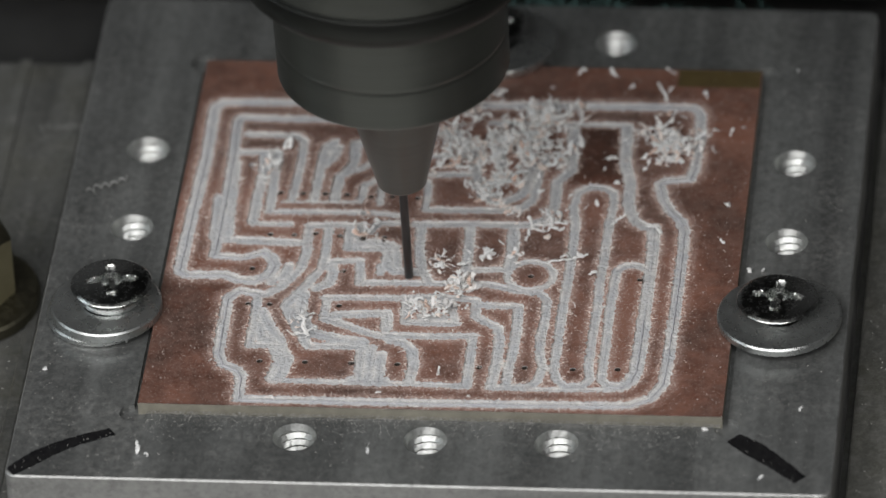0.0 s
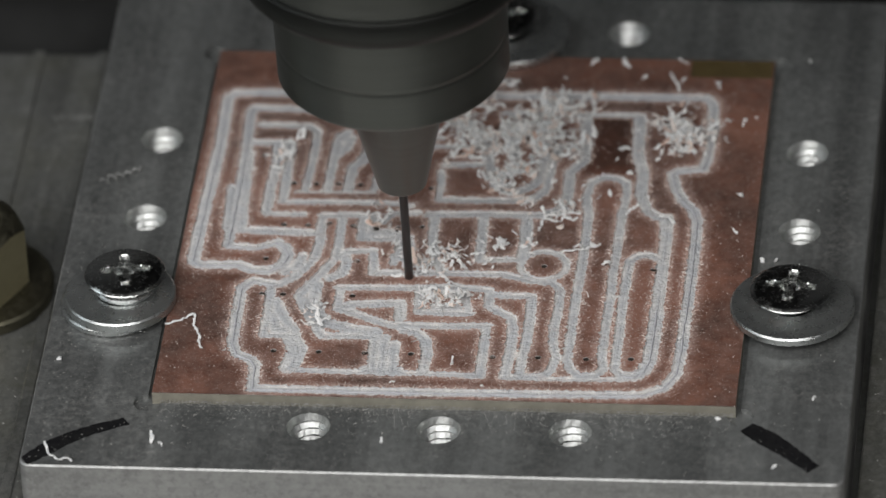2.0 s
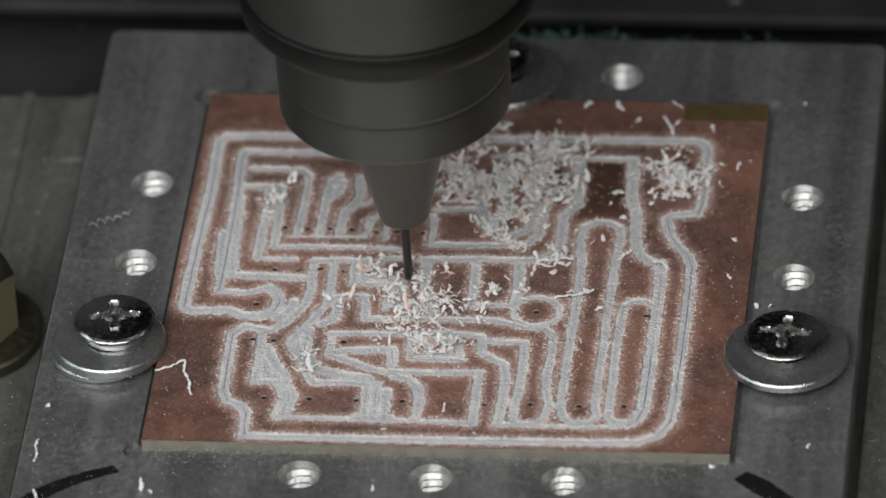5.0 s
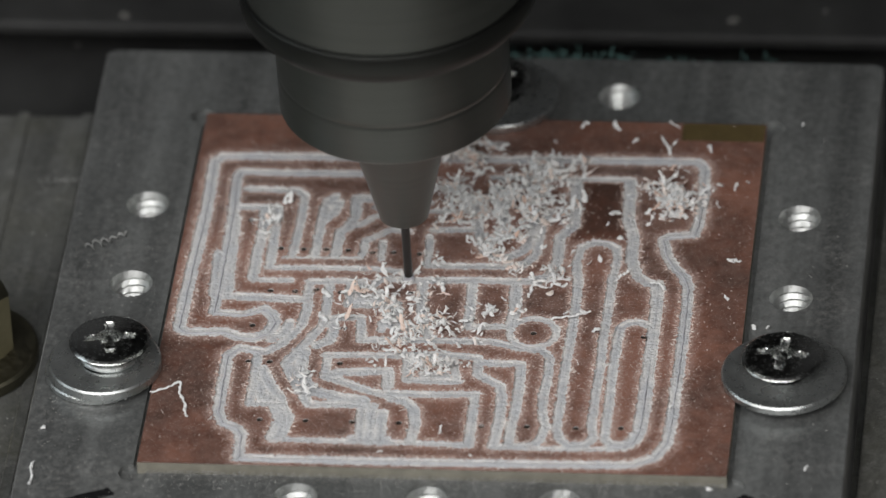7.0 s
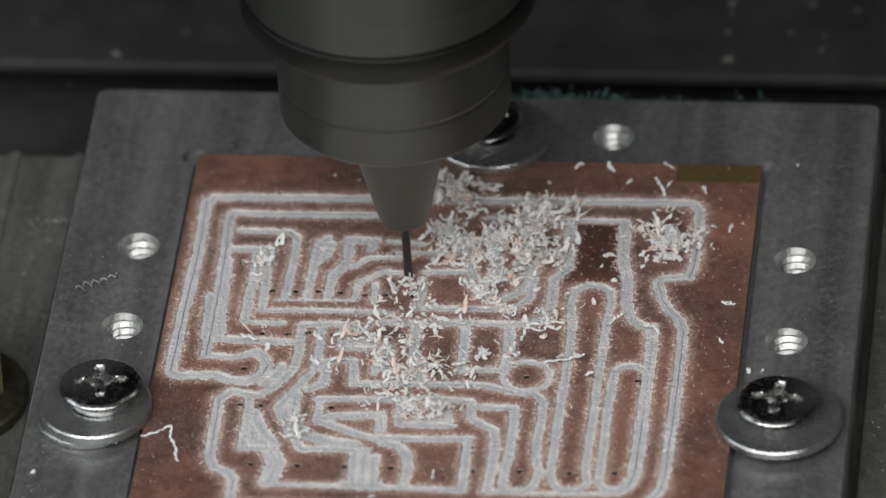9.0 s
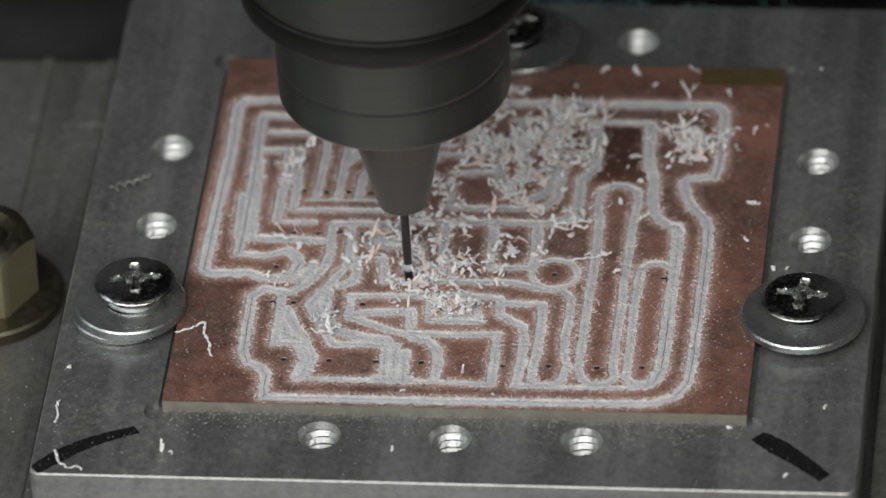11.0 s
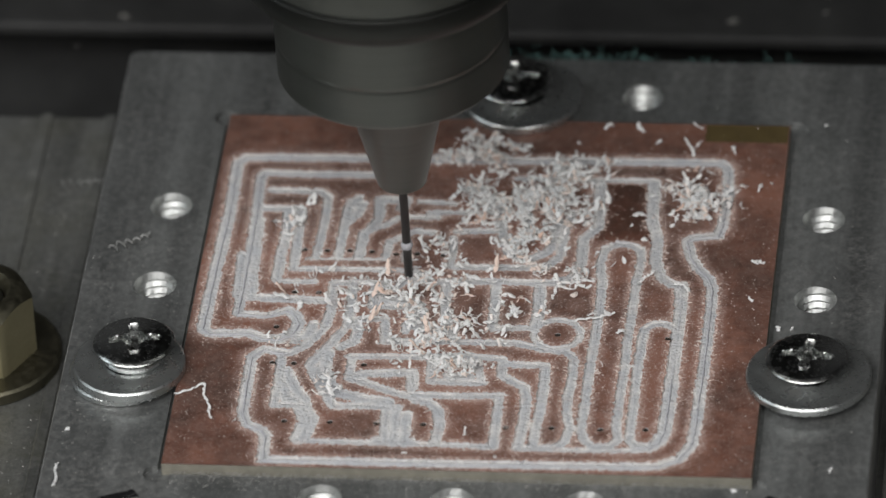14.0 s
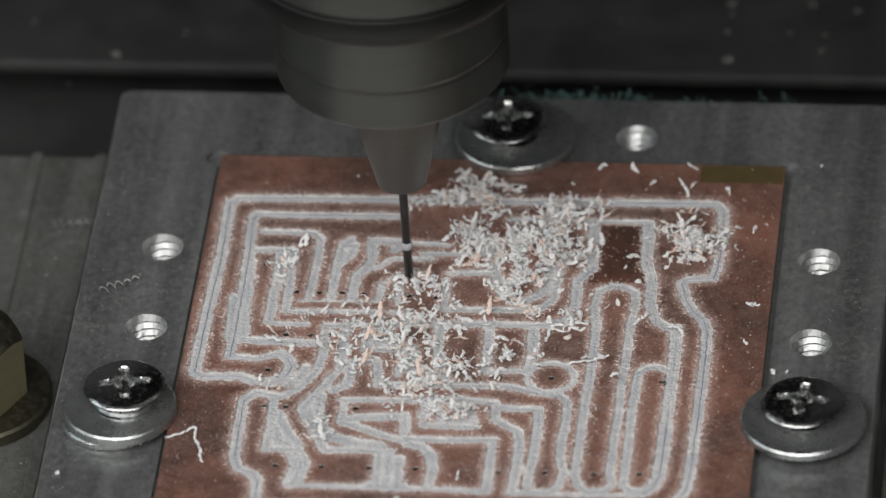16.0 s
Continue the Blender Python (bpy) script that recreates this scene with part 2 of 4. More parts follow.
# ---- saddle: slides to and fro only ----
def saddle():
    s = thing("saddle", (0, 0, -62), label="black machine saddle with a covered rear ledge", category="machine saddle")
    part("slide", box(-160, 160, -120, 150, 0, 24, 2), RUBBER, s)
    part("rear_ledge", box(-160, 160, 75.5, 150, 48.2, 50, 0.5), RUBBER, s, "matt black ledge flecked with dust")
    # filler added high in the gap so that it is not pitch black
    part("gap_fill", box(-160, 160, 57.5, 95.9, 24, 43, 0.6), RUBBER, s, "black filler added to lighten the deep gap")
    part("ledge_support", box(-160, 160, 96, 150, 24, 48.2, 0.5), RUBBER, s)
    SLID.append(s)


saddle()

# ---- cross table and fixture plate ----
CX, CY = 4.4, 9.3
PX0, PX1, PY0, PY1 = -41.4, 50.0, -36.4, 55.1
PLATE_TOP, POCKET, PLATE_BOT = -1.0, -1.6, -10.3
HOLES = [(-32.95, 24.7), (-32.95, 9.65), (42.1, 24.7), (42.1, 9.65), (-9.95, -28.3), (4.6, -28.35), (19.2, -28.3), (19.6, 47.6), (-10.2, 47.4)]
SCREWS = [(-33.0, -6.4), (42.2, -5.5), (4.8, 46.1)]


def cross_table():
    t = rides(thing("cross_table", (0, 0, PLATE_BOT), label="grey aluminium machine table stained with coolant", category="machine table"))
    part("table_top", box(-110, 130, -100, 54.7, -27.6, 0, 0.8), TABLE, t)
    for x in (-44.4, -52.0):
        part("slot_lip", box(x - 0.7, x + 0.7, -99, 54.6, -0.6, 0.25, 0.2), TABLE, t, "worn raised lip of a table slot")
    part("side_strip", box(51.0, 66.0, -99, 54.5, 0.2, 3.2, 0.3), STRIP, t, "grimy olive-stained strip beside the plate")
    return t


cross_table()


def loop_edges(bm, pts, z):
    vs = [bm.verts.new((x, y, z)) for x, y in pts]
    return vs, [bm.edges.new((vs[i], vs[(i + 1) % len(vs)])) for i in range(len(vs))]


def walls_between(bm, a, b):
    n = len(a)
    for i in range(n):
        bm.faces.new((a[i], a[(i + 1) % n], b[(i + 1) % n], b[i]))


def rounded_rect(x0, x1, y0, y1, r, seg=6):
    pts = []
    for cx, cy, a in ((x1 - r, y1 - r, 0), (x0 + r, y1 - r, 90), (x0 + r, y0 + r, 180), (x1 - r, y0 + r, 270)):
        pts += ring_points(cx, cy, r, seg, radians(a), radians(a + 90), True)
    return pts


def pocket_outline():
    """The shallow bed of the board, its corners relieved by round cuts."""
    x0, x1, y0, y1, r = -28.5, 37.8, -24.7, 42.0, 1.5
    pts = []
    for cx, cy, a in ((x1, y1, -90), (x0, y1, 0), (x0, y0, 90), (x1, y0, 180)):
        pts += ring_points(cx, cy, r, 12, radians(a), radians(a + 270), True)
    return pts


def tapped_bore(rng):
    """A worn countersunk mouth, then a thread that winds down the bore."""
    bm = bmesh.new()
    n, turns, pitch = 28, 7, 1.0
    mouth = [bm.verts.new((2.45 * math.cos(2 * math.pi * k / n), 2.45 * math.sin(2 * math.pi * k / n), 0)) for k in range(n)]
    crest, root = [], []
    for k in range(n * turns + 1):
        a, z = 2 * math.pi * k / n, -0.22 - pitch * k / n
        rc = 2.08 + rng.uniform(-0.05, 0.05)
        crest.append(bm.verts.new((rc * math.cos(a), rc * math.sin(a), z + rng.uniform(-0.03, 0.03))))
        root.append(bm.verts.new((2.5 * math.cos(a), 2.5 * math.sin(a), z - pitch * 0.5)))
    for k in range(n):
        bm.faces.new((mouth[k], mouth[(k + 1) % n], crest[k + 1], crest[k]))
    for k in range(n * turns):
        bm.faces.new((crest[k], crest[k + 1], root[k + 1], root[k]))
        if k + n + 1 < len(crest):
            bm.faces.new((root[k], root[k + 1], crest[k + n + 1], crest[k + n]))
    low = root[-n:]
    bm.faces.new(low)
    bmesh.ops.recalc_face_normals(bm, faces=bm.faces)
    return bm


def fixture_plate():
    p = rides(thing("fixture_plate", (0, 0, 0), label="square aluminium fixture plate with tapped holes and dust", category="fixture plate"))
    bm = bmesh.new()
    outer, e0 = loop_edges(bm, rounded_rect(PX0 + 0.16, PX1 - 0.16, PY0 + 0.16, PY1 - 0.16, 1.2, 5), PLATE_TOP)
    pocket, e1 = loop_edges(bm, pocket_outline(), PLATE_TOP)
    edges = e0 + e1
    mouths = []
    for x, y in HOLES + SCREWS:
        v, e = loop_edges(bm, ring_points(x, y, 2.45, 28), PLATE_TOP)
        mouths.append(v)
        edges += e
    bmesh.ops.triangle_fill(bm, use_beauty=True, use_dissolve=False, edges=edges)
    floor_v = [bm.verts.new((v.co.x, v.co.y, POCKET)) for v in pocket]
    walls_between(bm, pocket, floor_v)
    bm.faces.new(floor_v)
    cham = [bm.verts.new((CX + (v.co.x - CX) * 1.0035, CY + (v.co.y - CY) * 1.0035, PLATE_TOP - 0.16)) for v in outer]
    low = [bm.verts.new((v.co.x, v.co.y, PLATE_BOT + 0.02)) for v in cham]
    side = bmesh.new()
    loops = [[side.verts.new(v.co) for v in ring] for ring in (outer, cham, low)]
    walls_between(side, loops[0], loops[1])
    walls_between(side, loops[1], loops[2])
    side.faces.new(loops[2])
    bmesh.ops.recalc_face_normals(side, faces=side.faces)
    part("plate_side", side, PLATE_SIDE, p, "lighter milled side of the plate")
    for v in cham + low:
        bm.verts.remove(v)
    bmesh.ops.recalc_face_normals(bm, faces=bm.faces)
    part("plate_body", bm, PLATE, p)
    for n, (x, y) in enumerate(HOLES):
        o = part("tapped_hole", tapped_bore(random.Random(n)), THREAD, p, "bright cut thread", at=(x, y, PLATE_TOP))
        o.rotation_euler.z = radians(262 + 11 * (n % 4))
    # felt-pen strokes
    for x0, y0, x1, y1, bow, fat in ((-40.8, -35.7, -30.3, -28.1, 0.9, 0.98), (38.6, -26.5, 46.5, -33.7, 0.25, 1.2)):
        bm = bmesh.new()
        rows, ragged = [], random.Random(3)
        for i in range(37):
            f = i / 36
            x, y = x0 + (x1 - x0) * f, y0 + (y1 - y0) * f
            L = math.hypot(x1 - x0, y1 - y0)
            nx, ny = -(y1 - y0) / L, (x1 - x0) / L
            b = bow * math.sin(math.pi * f)
            w = fat * (0.66 + 0.4 * math.sin(math.pi * min(1, f + 0.12))) + 0.08 * math.sin(9 * f) + ragged.uniform(-0.09, 0.09)
            rows.append([bm.verts.new((x + nx * (b + s * w), y + ny * (b + s * w), PLATE_TOP + 0.006)) for s in (-1, 1)])
        for a, b in zip(rows, rows[1:]):
            bm.faces.new((a[0], b[0], b[1], a[1]))
        bmesh.ops.recalc_face_normals(bm, faces=bm.faces)
        part("pen_stroke", bm, INK, p, "black felt-pen stroke")
    return p


fixture_plate()


# ---- screws and washers ----
def washer(x, y, z, r, thick, hole=2.7, tilt=(0, 0, 0), label=""):
    w = rides(tagged(part("washer", lathe([(hole, 0), (r - 0.15, 0), (r, 0.15), (r, thick - 0.18), (r - 0.2, thick), (hole, thick)], 72, True), ZINC, None, smooth=True),
                     label, "washer", "plate washers"))
    w.matrix_basis = pose(x * MM, y * MM, z * MM, *tilt)


def pan_screw(x, y, z, spin, label):
    """Pan head with a cross recess sunk into the crown."""
    s = rides(thing("machine_screw", (x, y, z), (0, 0, spin), label=label, category="screw", group="plate screws"))
    R, rim, top = 4.6, 1.5, 2.0
    bm = bmesh.new()
    n_r, n_a = 26, 96
    rings = []
    for i in range(1, n_r + 1):
        r = R * 0.965 * i / n_r
        ring = []
        for j in range(n_a):
            a = 2 * math.pi * j / n_a
            px, py = r * math.cos(a), r * math.sin(a)
            h = rim + (top - rim) * (1 - (r / R) ** 2.0) - 0.12 * max(0.0, (r / R - 0.9) / 0.065) ** 2 * (r / R > 0.9)
            u, v = abs(px), abs(py)
            arm = max(min((2.8 - u) / 0.4, (0.5 - v) / 0.1), min((2.8 - v) / 0.4, (0.5 - u) / 0.1))
            core = (1.35 - r) / 0.25
            cut = min(1.0, max(0.0, max(arm, core)))
            h -= cut * (1.75 - 0.45 * min(1, r / 2.4))
            ring.append(bm.verts.new((px, py, h)))
        rings.append(ring)
    mid = bm.verts.new((0, 0, top - 1.75))
    for ring_a, ring_b in zip(rings, rings[1:]):
        for j in range(n_a):
            bm.faces.new((ring_a[j], ring_b[j], ring_b[(j + 1) % n_a], ring_a[(j + 1) % n_a]))
    for j in range(n_a):
        bm.faces.new((mid, rings[0][j], rings[0][(j + 1) % n_a]))
    prev = rings[-1]
    for r, h in ((R * 0.99, rim - 0.14), (R, rim - 0.2), (R * 0.97, rim - 0.26), (R * 0.8, rim - 0.42), (R * 0.7, 0.0), (2.4, 0.0), (2.4, -6.0)):
        ring = [bm.verts.new((r * math.cos(2 * math.pi * j / n_a), r * math.sin(2 * math.pi * j / n_a), h)) for j in range(n_a)]
        for j in range(n_a):
            bm.faces.new((prev[j], ring[j], ring[(j + 1) % n_a], prev[(j + 1) % n_a]))
        prev = ring
    bm.faces.new(prev)
    bmesh.ops.recalc_face_normals(bm, faces=bm.faces)
    part("screw_head", bm, CHROME, s, smooth=True)


# lowest ring is added for the pale band below the thick washer
washer(-34.5, -7.1, -0.99, 5.95, 0.86, label="flat zinc ring lying on the plate below the thick washer")
washer(-33.6, -7.3, -0.06, 6.3, 1.26, label="thick zinc-plated washer clamping the board's edge")
washer(-33.1, -6.4, 1.21, 3.6, 0.6, hole=2.6, label="small zinc spring washer under a screw head")
pan_screw(-33.0, -6.4, 1.82, 8, "shiny cross-head screw on stacked washers")
washer(42.4, -6.2, 0.01, 7.0, 1.0, label="wide zinc-plated washer lapping onto the board")
pan_screw(42.2, -5.5, 1.07, -6, "shiny cross-head screw on a wide washer")
washer(5.8, 45.3, 0.01, 7.0, 1.05, label="wide zinc-plated washer behind the spindle")
pan_screw(4.8, 46.1, 1.07, 4, "shiny cross-head screw behind the board")


def hex_bolt():
    b = rides(thing("hex_bolt", (-53.0, 6.9, PLATE_BOT), label="dull brass hexagon nut on a stained washer", category="nut"))
    part("washer", lathe([(3.2, 0), (8.9, 0), (9.1, 0.2), (9.1, 1.4), (8.8, 1.7), (3.2, 1.7)], 64, True), OLIVE, b, "stained olive washer", smooth=True)
    seg, flat_r = 72, 5.6
    base, rim = [], []
    bm = bmesh.new()
    for i in range(seg):
        a = 2 * math.pi * i / seg
        w = (a - radians(2)) % radians(60) - radians(30)
        r = flat_r / math.cos(w)
        base.append(bm.verts.new((r * math.cos(a), r * math.sin(a), 1.72)))
        rim.append(bm.verts.new((r * math.cos(a), r * math.sin(a), 9.75 - (r - flat_r) * 0.8)))
    walls_between(bm, base, rim)
    bmesh.ops.recalc_face_normals(bm, faces=bm.faces)
    crown = bmesh.new()
    loops = [[crown.verts.new(v.co) for v in rim]]
    for r, z in ((5.45, 9.95), (4.8, 10.3), (3.9, 10.3), (3.4, 9.7), (3.2, 8.6)):
        loops.append([crown.verts.new((r * math.cos(2 * math.pi * i / seg), r * math.sin(2 * math.pi * i / seg), z)) for i in range(seg)])
    for a, c in zip(loops, loops[1:]):
        walls_between(crown, a, c)
    bmesh.ops.recalc_face_normals(crown, faces=crown.faces)
    nut = part("nut", bm, BRASS, b, "dull brass nut", smooth=True)
    # top is given a darker metal in place of its dark reflection
    part("crown", crown, OLIVE, nut, "top of the nut, coloured dark for what it mirrors", smooth=True)
    prof = [(0, 9.4), (2.4, 9.4), (2.7, 9.1)]
    for i in range(8):
        prof += [(3.05, 8.7 - i * 0.9), (2.6, 8.25 - i * 0.9)]
    part("stud", lathe(prof + [(2.6, 0.0)], 32), STEEL, b, "dark threaded stud", smooth=False)


hex_bolt()


# ---- spindle ----
def spindle():
    s = thing("spindle", (0, 0, 0), label="dark steel milling spindle with collet nut and drill", category="spindle")
    part("drill_bit", lathe([(0, -0.15), (0.48, 0.25), (0.5, 0.3), (0.5, 13.4)], 20), CARBIDE, s, "thin black carbide drill", smooth=True)
    part("collet_nose", lathe([(0.5, 13.5), (2.5, 13.5), (2.8, 13.75), (4.3, 20.2), (6.4, 29.0), (6.4, 30.2)], 64), SPIN, s, smooth=True)
    part("collet_nut", lathe([(6.0, 29.9), (12.6, 29.9), (12.95, 30.3), (12.95, 30.6), (12.97, 34.5), (12.97, 34.85), (12.93, 35.0), (12.93, 35.12), (12.99, 35.25), (12.99, 35.7), (13.05, 43.4)], 96), SPIN, s, smooth=True)
    part("flange", lathe([(12.0, 43.2), (15.6, 43.2), (16.4, 44.2), (16.5, 45.0), (16.5, 46.5), (16.42, 46.8), (16.2, 46.95), (13.0, 47.0)], 96), FLANGE_SHADE, s, "steel flange, coloured darker for its shaded side", smooth=True)
    part("housing", lathe([(13.0, 47.02), (15.9, 47.02), (16.05, 47.2), (16.05, 48.2), (16.1, 127)], 96), SPIN, s, smooth=True)
    # out of view, added and set in height to shade the rear of the plate
    part("head", box(-52, 52, -30, 189, 125, 280, 5), RUBBER, s, "unseen black spindle head added to shade the plate's rear")
    ring = part("shaving_ring", lathe([(0.45, -0.45), (0.62, -0.4), (0.7, 0.0), (0.6, 0.42), (0.45, 0.45)], 14), BURR, s, "pale shaving wound round the drill")
    return s, ring


SPINDLE, WOUND = spindle()


# ---- the board ----
GROOVES = []


def cut(width, ridge, *course):
    """One pass of the cutter: its width, whether a burr stands in its middle, and its course on the board."""
    GROOVES.append((width, ridge, course))


# outer cut
cut(1.5, 1, (30.4, 33.1), (29.6, 33.8), (23.4, 33.7), (13.8, 33.6), (5.6, 33.4), (-3.7, 33.4), (-18.2, 33.2), (-25.1, 33), (-26, 32), (-25.8, 22.4))
cut(1.6, 1, (-25.8, 22.4), (-26.1, 11.5), (-26.2, 4.6), (-26.3, 0.5), (-25.4, -0.4), (-20.9, -0.2), (-19.5, -1), (-17.5, -1.2), (-16.1, -0.2), (-15.5, 1.8), (-16.1, 3.3), (-17.1, 4.2))
cut(1.4, 1, (-16.9, -3.6), (-19, -3.1), (-20.1, -4.5), (-20.1, -9.5), (-20, -14.7), (-19.3, -16.7), (-17.5, -17.7), (-17, -18.7), (-16.8, -22.8))
cut(1.45, 1, (-16.8, -22.9), (-3.4, -22.9), (9.2, -22.8), (22.8, -22.6), (26.8, -22.4), (29, -21.1), (30.3, -18.4))
cut(1.4, 1, (30.3, -18.4), (30.5, -14.3), (30.5, -10.2), (30.6, -4.4), (30.6, 0.3), (30.6, 5.6), (30.5, 9.9), (30, 11.8), (28.7, 13.6), (27.6, 16), (27, 18.8), (27.7, 19.5), (30.4, 19.9), (30.8, 21.8), (31, 27.7), (30.7, 32.3))
# far corner, nested lines
cut(1.35, 1, (-6, 30.2), (-17.8, 30), (-22.6, 30.1), (-23, 29.2), (-22.7, 22.5), (-22.6, 17), (-22.6, 11.6), (-22.6, 6.2), (-22.7, 3.4), (-19.2, 3.1), (-17.1, 4.2))
cut(1.5, 0, (-22.3, 21), (-22.1, 16.6), (-21.8, 10.1), (-21.5, 6.5), (-17.1, 6.3), (-12.5, 6.1))
cut(1.3, 0, (-23.4, 14.4), (-23.1, 6.8))
cut(1.15, 0, (-21.4, 26.8), (-15.8, 26.7), (-14.8, 25.7), (-14.7, 21.3), (-14.9, 16.3), (-15, 14.5))
cut(1.25, 0, (-22, 23.3), (-17.6, 23.3), (-17.5, 19), (-17.3, 12.2))
cut(1.4, 0, (-19, 22.7), (-18.8, 18.9), (-19, 14.6), (-19, 10))
cut(1.0, 0, (-19, 9.6), (-14.7, 9.6))
cut(1.0, 0, (-17.6, 11.9), (-11.9, 12.1), (-5.4, 12.1), (-2.4, 11.7))
cut(0.5, 0, (-16, 13.9), (-6.9, 14.1))
cut(1.25, 0, (-11.3, 25.6), (-12.2, 24.4), (-12.3, 21.4), (-12.4, 17.5), (-12.4, 14.6))
cut(1.5, 0, (-12, 24.7), (-10.8, 24.5), (-11.2, 22.5), (-12.1, 21.1))
cut(1.5, 0, (-8.5, 25.5), (-5.7, 25.3), (-6.1, 23.8))
cut(1.4, 0, (-8.8, 25.4), (-8.5, 22), (-9.3, 19.7), (-10, 18.9), (-10, 17.1), (-10.1, 14.7))
cut(1.0, 0, (-1.9, 22.2), (-6.1, 22.2), (-7.6, 20.6), (-9.3, 19.6))
cut(1.1, 0, (-2.2, 19.3), (-4.2, 19.6), (-5.5, 18.4), (-6.9, 17.4), (-7, 14.8))
cut(1.0, 0, (-4.9, 17.2), (-4.8, 14))
cut(1.0, 0, (0.3, 18.5), (0.6, 15.8), (0.5, 12.9))
cut(0.9, 0, (-4.1, 25.2), (-0.2, 24.9))
cut(0.9, 0, (-2.9, 23.2), (4.3, 23.3))
# square block beside the bare copper
cut(1.1, 0, (0.6, 19.6), (5.4, 20))
cut(1.2, 0, (1, 13), (5.8, 13), (11.3, 13.2), (12.8, 15.5), (13, 21), (13.6, 23.8))
cut(1.3, 0, (5.1, 25.1), (5.9, 19.2), (6.9, 15.7), (9.2, 14.5), (11.5, 16.3), (12.1, 21.7))
cut(1.0, 0, (6.7, 30), (14.1, 30), (22.2, 30.1))
cut(1.3, 0, (7.7, 27.6), (8.7, 20.3), (7.9, 18.1))
cut(1.4, 0, (16.2, 29.4), (16.7, 21.1), (15.2, 18.8), (15.3, 14.6), (14.8, 11.7), (13.1, 10.6))
cut(1.5, 0, (22.4, 29.8), (22.7, 22.6), (23.6, 18.8), (23.7, 14.8), (24.6, 11.8), (25.9, 10.6), (27, 10.4), (27.2, 5.5), (27.2, -0.4), (27.2, -6.7))
cut(1.7, 1, (27.2, -6.7), (27.2, -11.3), (27.1, -16), (26.6, -18.2), (25.6, -19.2), (24.2, -19))
# upright slots
cut(1.2, 0, (17.5, 14.2), (18, 10.5), (18.1, 5.1), (18, -1.2), (17.9, -6.5), (17.9, -11.7), (17.8, -16.3), (18.3, -18.1), (19.4, -19.2), (21.3, -19.1), (22.1, -17.9))
cut(1.15, 0, (22.1, -17.9), (21.7, -15.7), (21.7, -9.5), (21.8, -5.3), (21.7, -0), (21.8, 5.3), (21.8, 10.6), (22.1, 15), (21.8, 16.9), (20.7, 17.8), (19.1, 18), (17.8, 16.9), (17.5, 14.2))
cut(1.2, 0, (27.2, 2.3), (25.8, 3.3), (24.4, 3.2), (23.4, 2.1), (23.3, -1), (23.2, -5.2), (23.3, -10.5), (23.3, -15.6), (23.3, -17.9), (24.2, -18.9))
# nested lines round the slots
cut(1.2, 0, (1.1, -0.9), (9.3, -0.9), (12.4, -1.9), (15, -2.3), (16, -3.4), (16.1, -6.6), (15.9, -10.2), (16, -13.3), (16.6, -15.9), (16.2, -18.5), (15.3, -19.5), (11, -19.8))
cut(1.3, 0, (8.1, -4.7), (12.9, -4.9), (13.1, -8.8), (13, -13.4), (12.8, -16), (12.8, -19.4))
cut(1.3, 0, (8, -4.8), (8.2, -6.9), (9.6, -8), (10.9, -8.8), (11.3, -10.9), (11.4, -15), (11.1, -19.6))
cut(0.9, 0, (11, -19.9), (16.9, -19.9), (22.6, -19.8), (24.7, -19.7))
# row of squares
cut(1.3, 0, (-0.3, 10.1), (6, 10.4), (13.3, 10.4))
cut(1.25, 0, (0.4, 9.8), (0.7, 4.5), (1.4, 1.3), (2.4, -0.8))
cut(1.3, 0, (6.1, 9.8), (6.3, 2))
cut(1.5, 0, (11, 10), (11.3, 4.9), (11.1, 2.3))
cut(1.1, 0, (6.3, 1.7), (11.1, 2))
# stepped lines left of the drill
cut(1.2, 0, (-12.4, 7.8), (-12.4, 9.4), (-9.7, 9.7), (-6.6, 9.6), (-6.6, 6.4))
cut(1.2, 0, (-10.1, 9), (-10, 5.2), (-10.1, 1.3))
cut(1.3, 0, (-7.7, 9.1), (-7.5, 5.3), (-3, 5.4))
cut(1.5, 0, (-6.6, 6.4), (-4.8, 6.6), (-2.8, 6.1), (-2.8, 2.2), (-1.7, 1.2), (1.2, 1.1))
cut(1.1, 0, (-5.3, 8.6), (-4.5, 10.1), (-1.6, 10.4))
cut(1.2, 0, (-2.1, 5.7), (-1.6, 2.3))
cut(1.1, 0, (-3.4, 2.2), (-3.4, 0.7))
cut(1.2, 0, (-10.1, 1.3), (-9.2, 2.8), (-5.9, 3), (-5.5, -1.1), (1.1, -0.9))
cut(1.4, 0, (-9.2, 2.4), (-8.7, 0.9), (-8.9, -1.2), (-10.3, -2.3))
# slanting trace and the lines under it
cut(1.3, 0, (-12.4, 7.8), (-12.2, 4), (-12.5, 1.4), (-14.2, -2), (-15.8, -3.6), (-16.9, -3.8))
cut(1.3, 0, (-15.6, -1.4), (-14.4, -0.1), (-13.9, 1.8))
cut(1.3, 0, (-10.6, 0.5), (-11.4, -1.5), (-13.5, -5.6), (-12, -9.2), (-10.1, -13), (-6.6, -12.9), (-3.7, -12.9))
cut(1.7, 0, (-11.7, -3.4), (-11.8, -6.6), (-10.2, -10.5), (-6.7, -11.6), (-4.1, -12.1))
cut(1.4, 0, (-12.7, -6.2), (-10.5, -11.1))
cut(1.2, 0, (-9.2, -4), (-1.1, -3.8), (3.9, -3.4), (8, -3.9))
cut(1.1, 0, (-8.8, -4.3), (-8.9, -7.5))
cut(1.5, 0, (-8.6, -7.7), (-7.2, -7.1), (-1.9, -6.7), (-1.6, -9.5))
cut(1.3, 0, (-8.8, -7.9), (-6.4, -9), (-3.5, -10.4), (-1, -11.2))
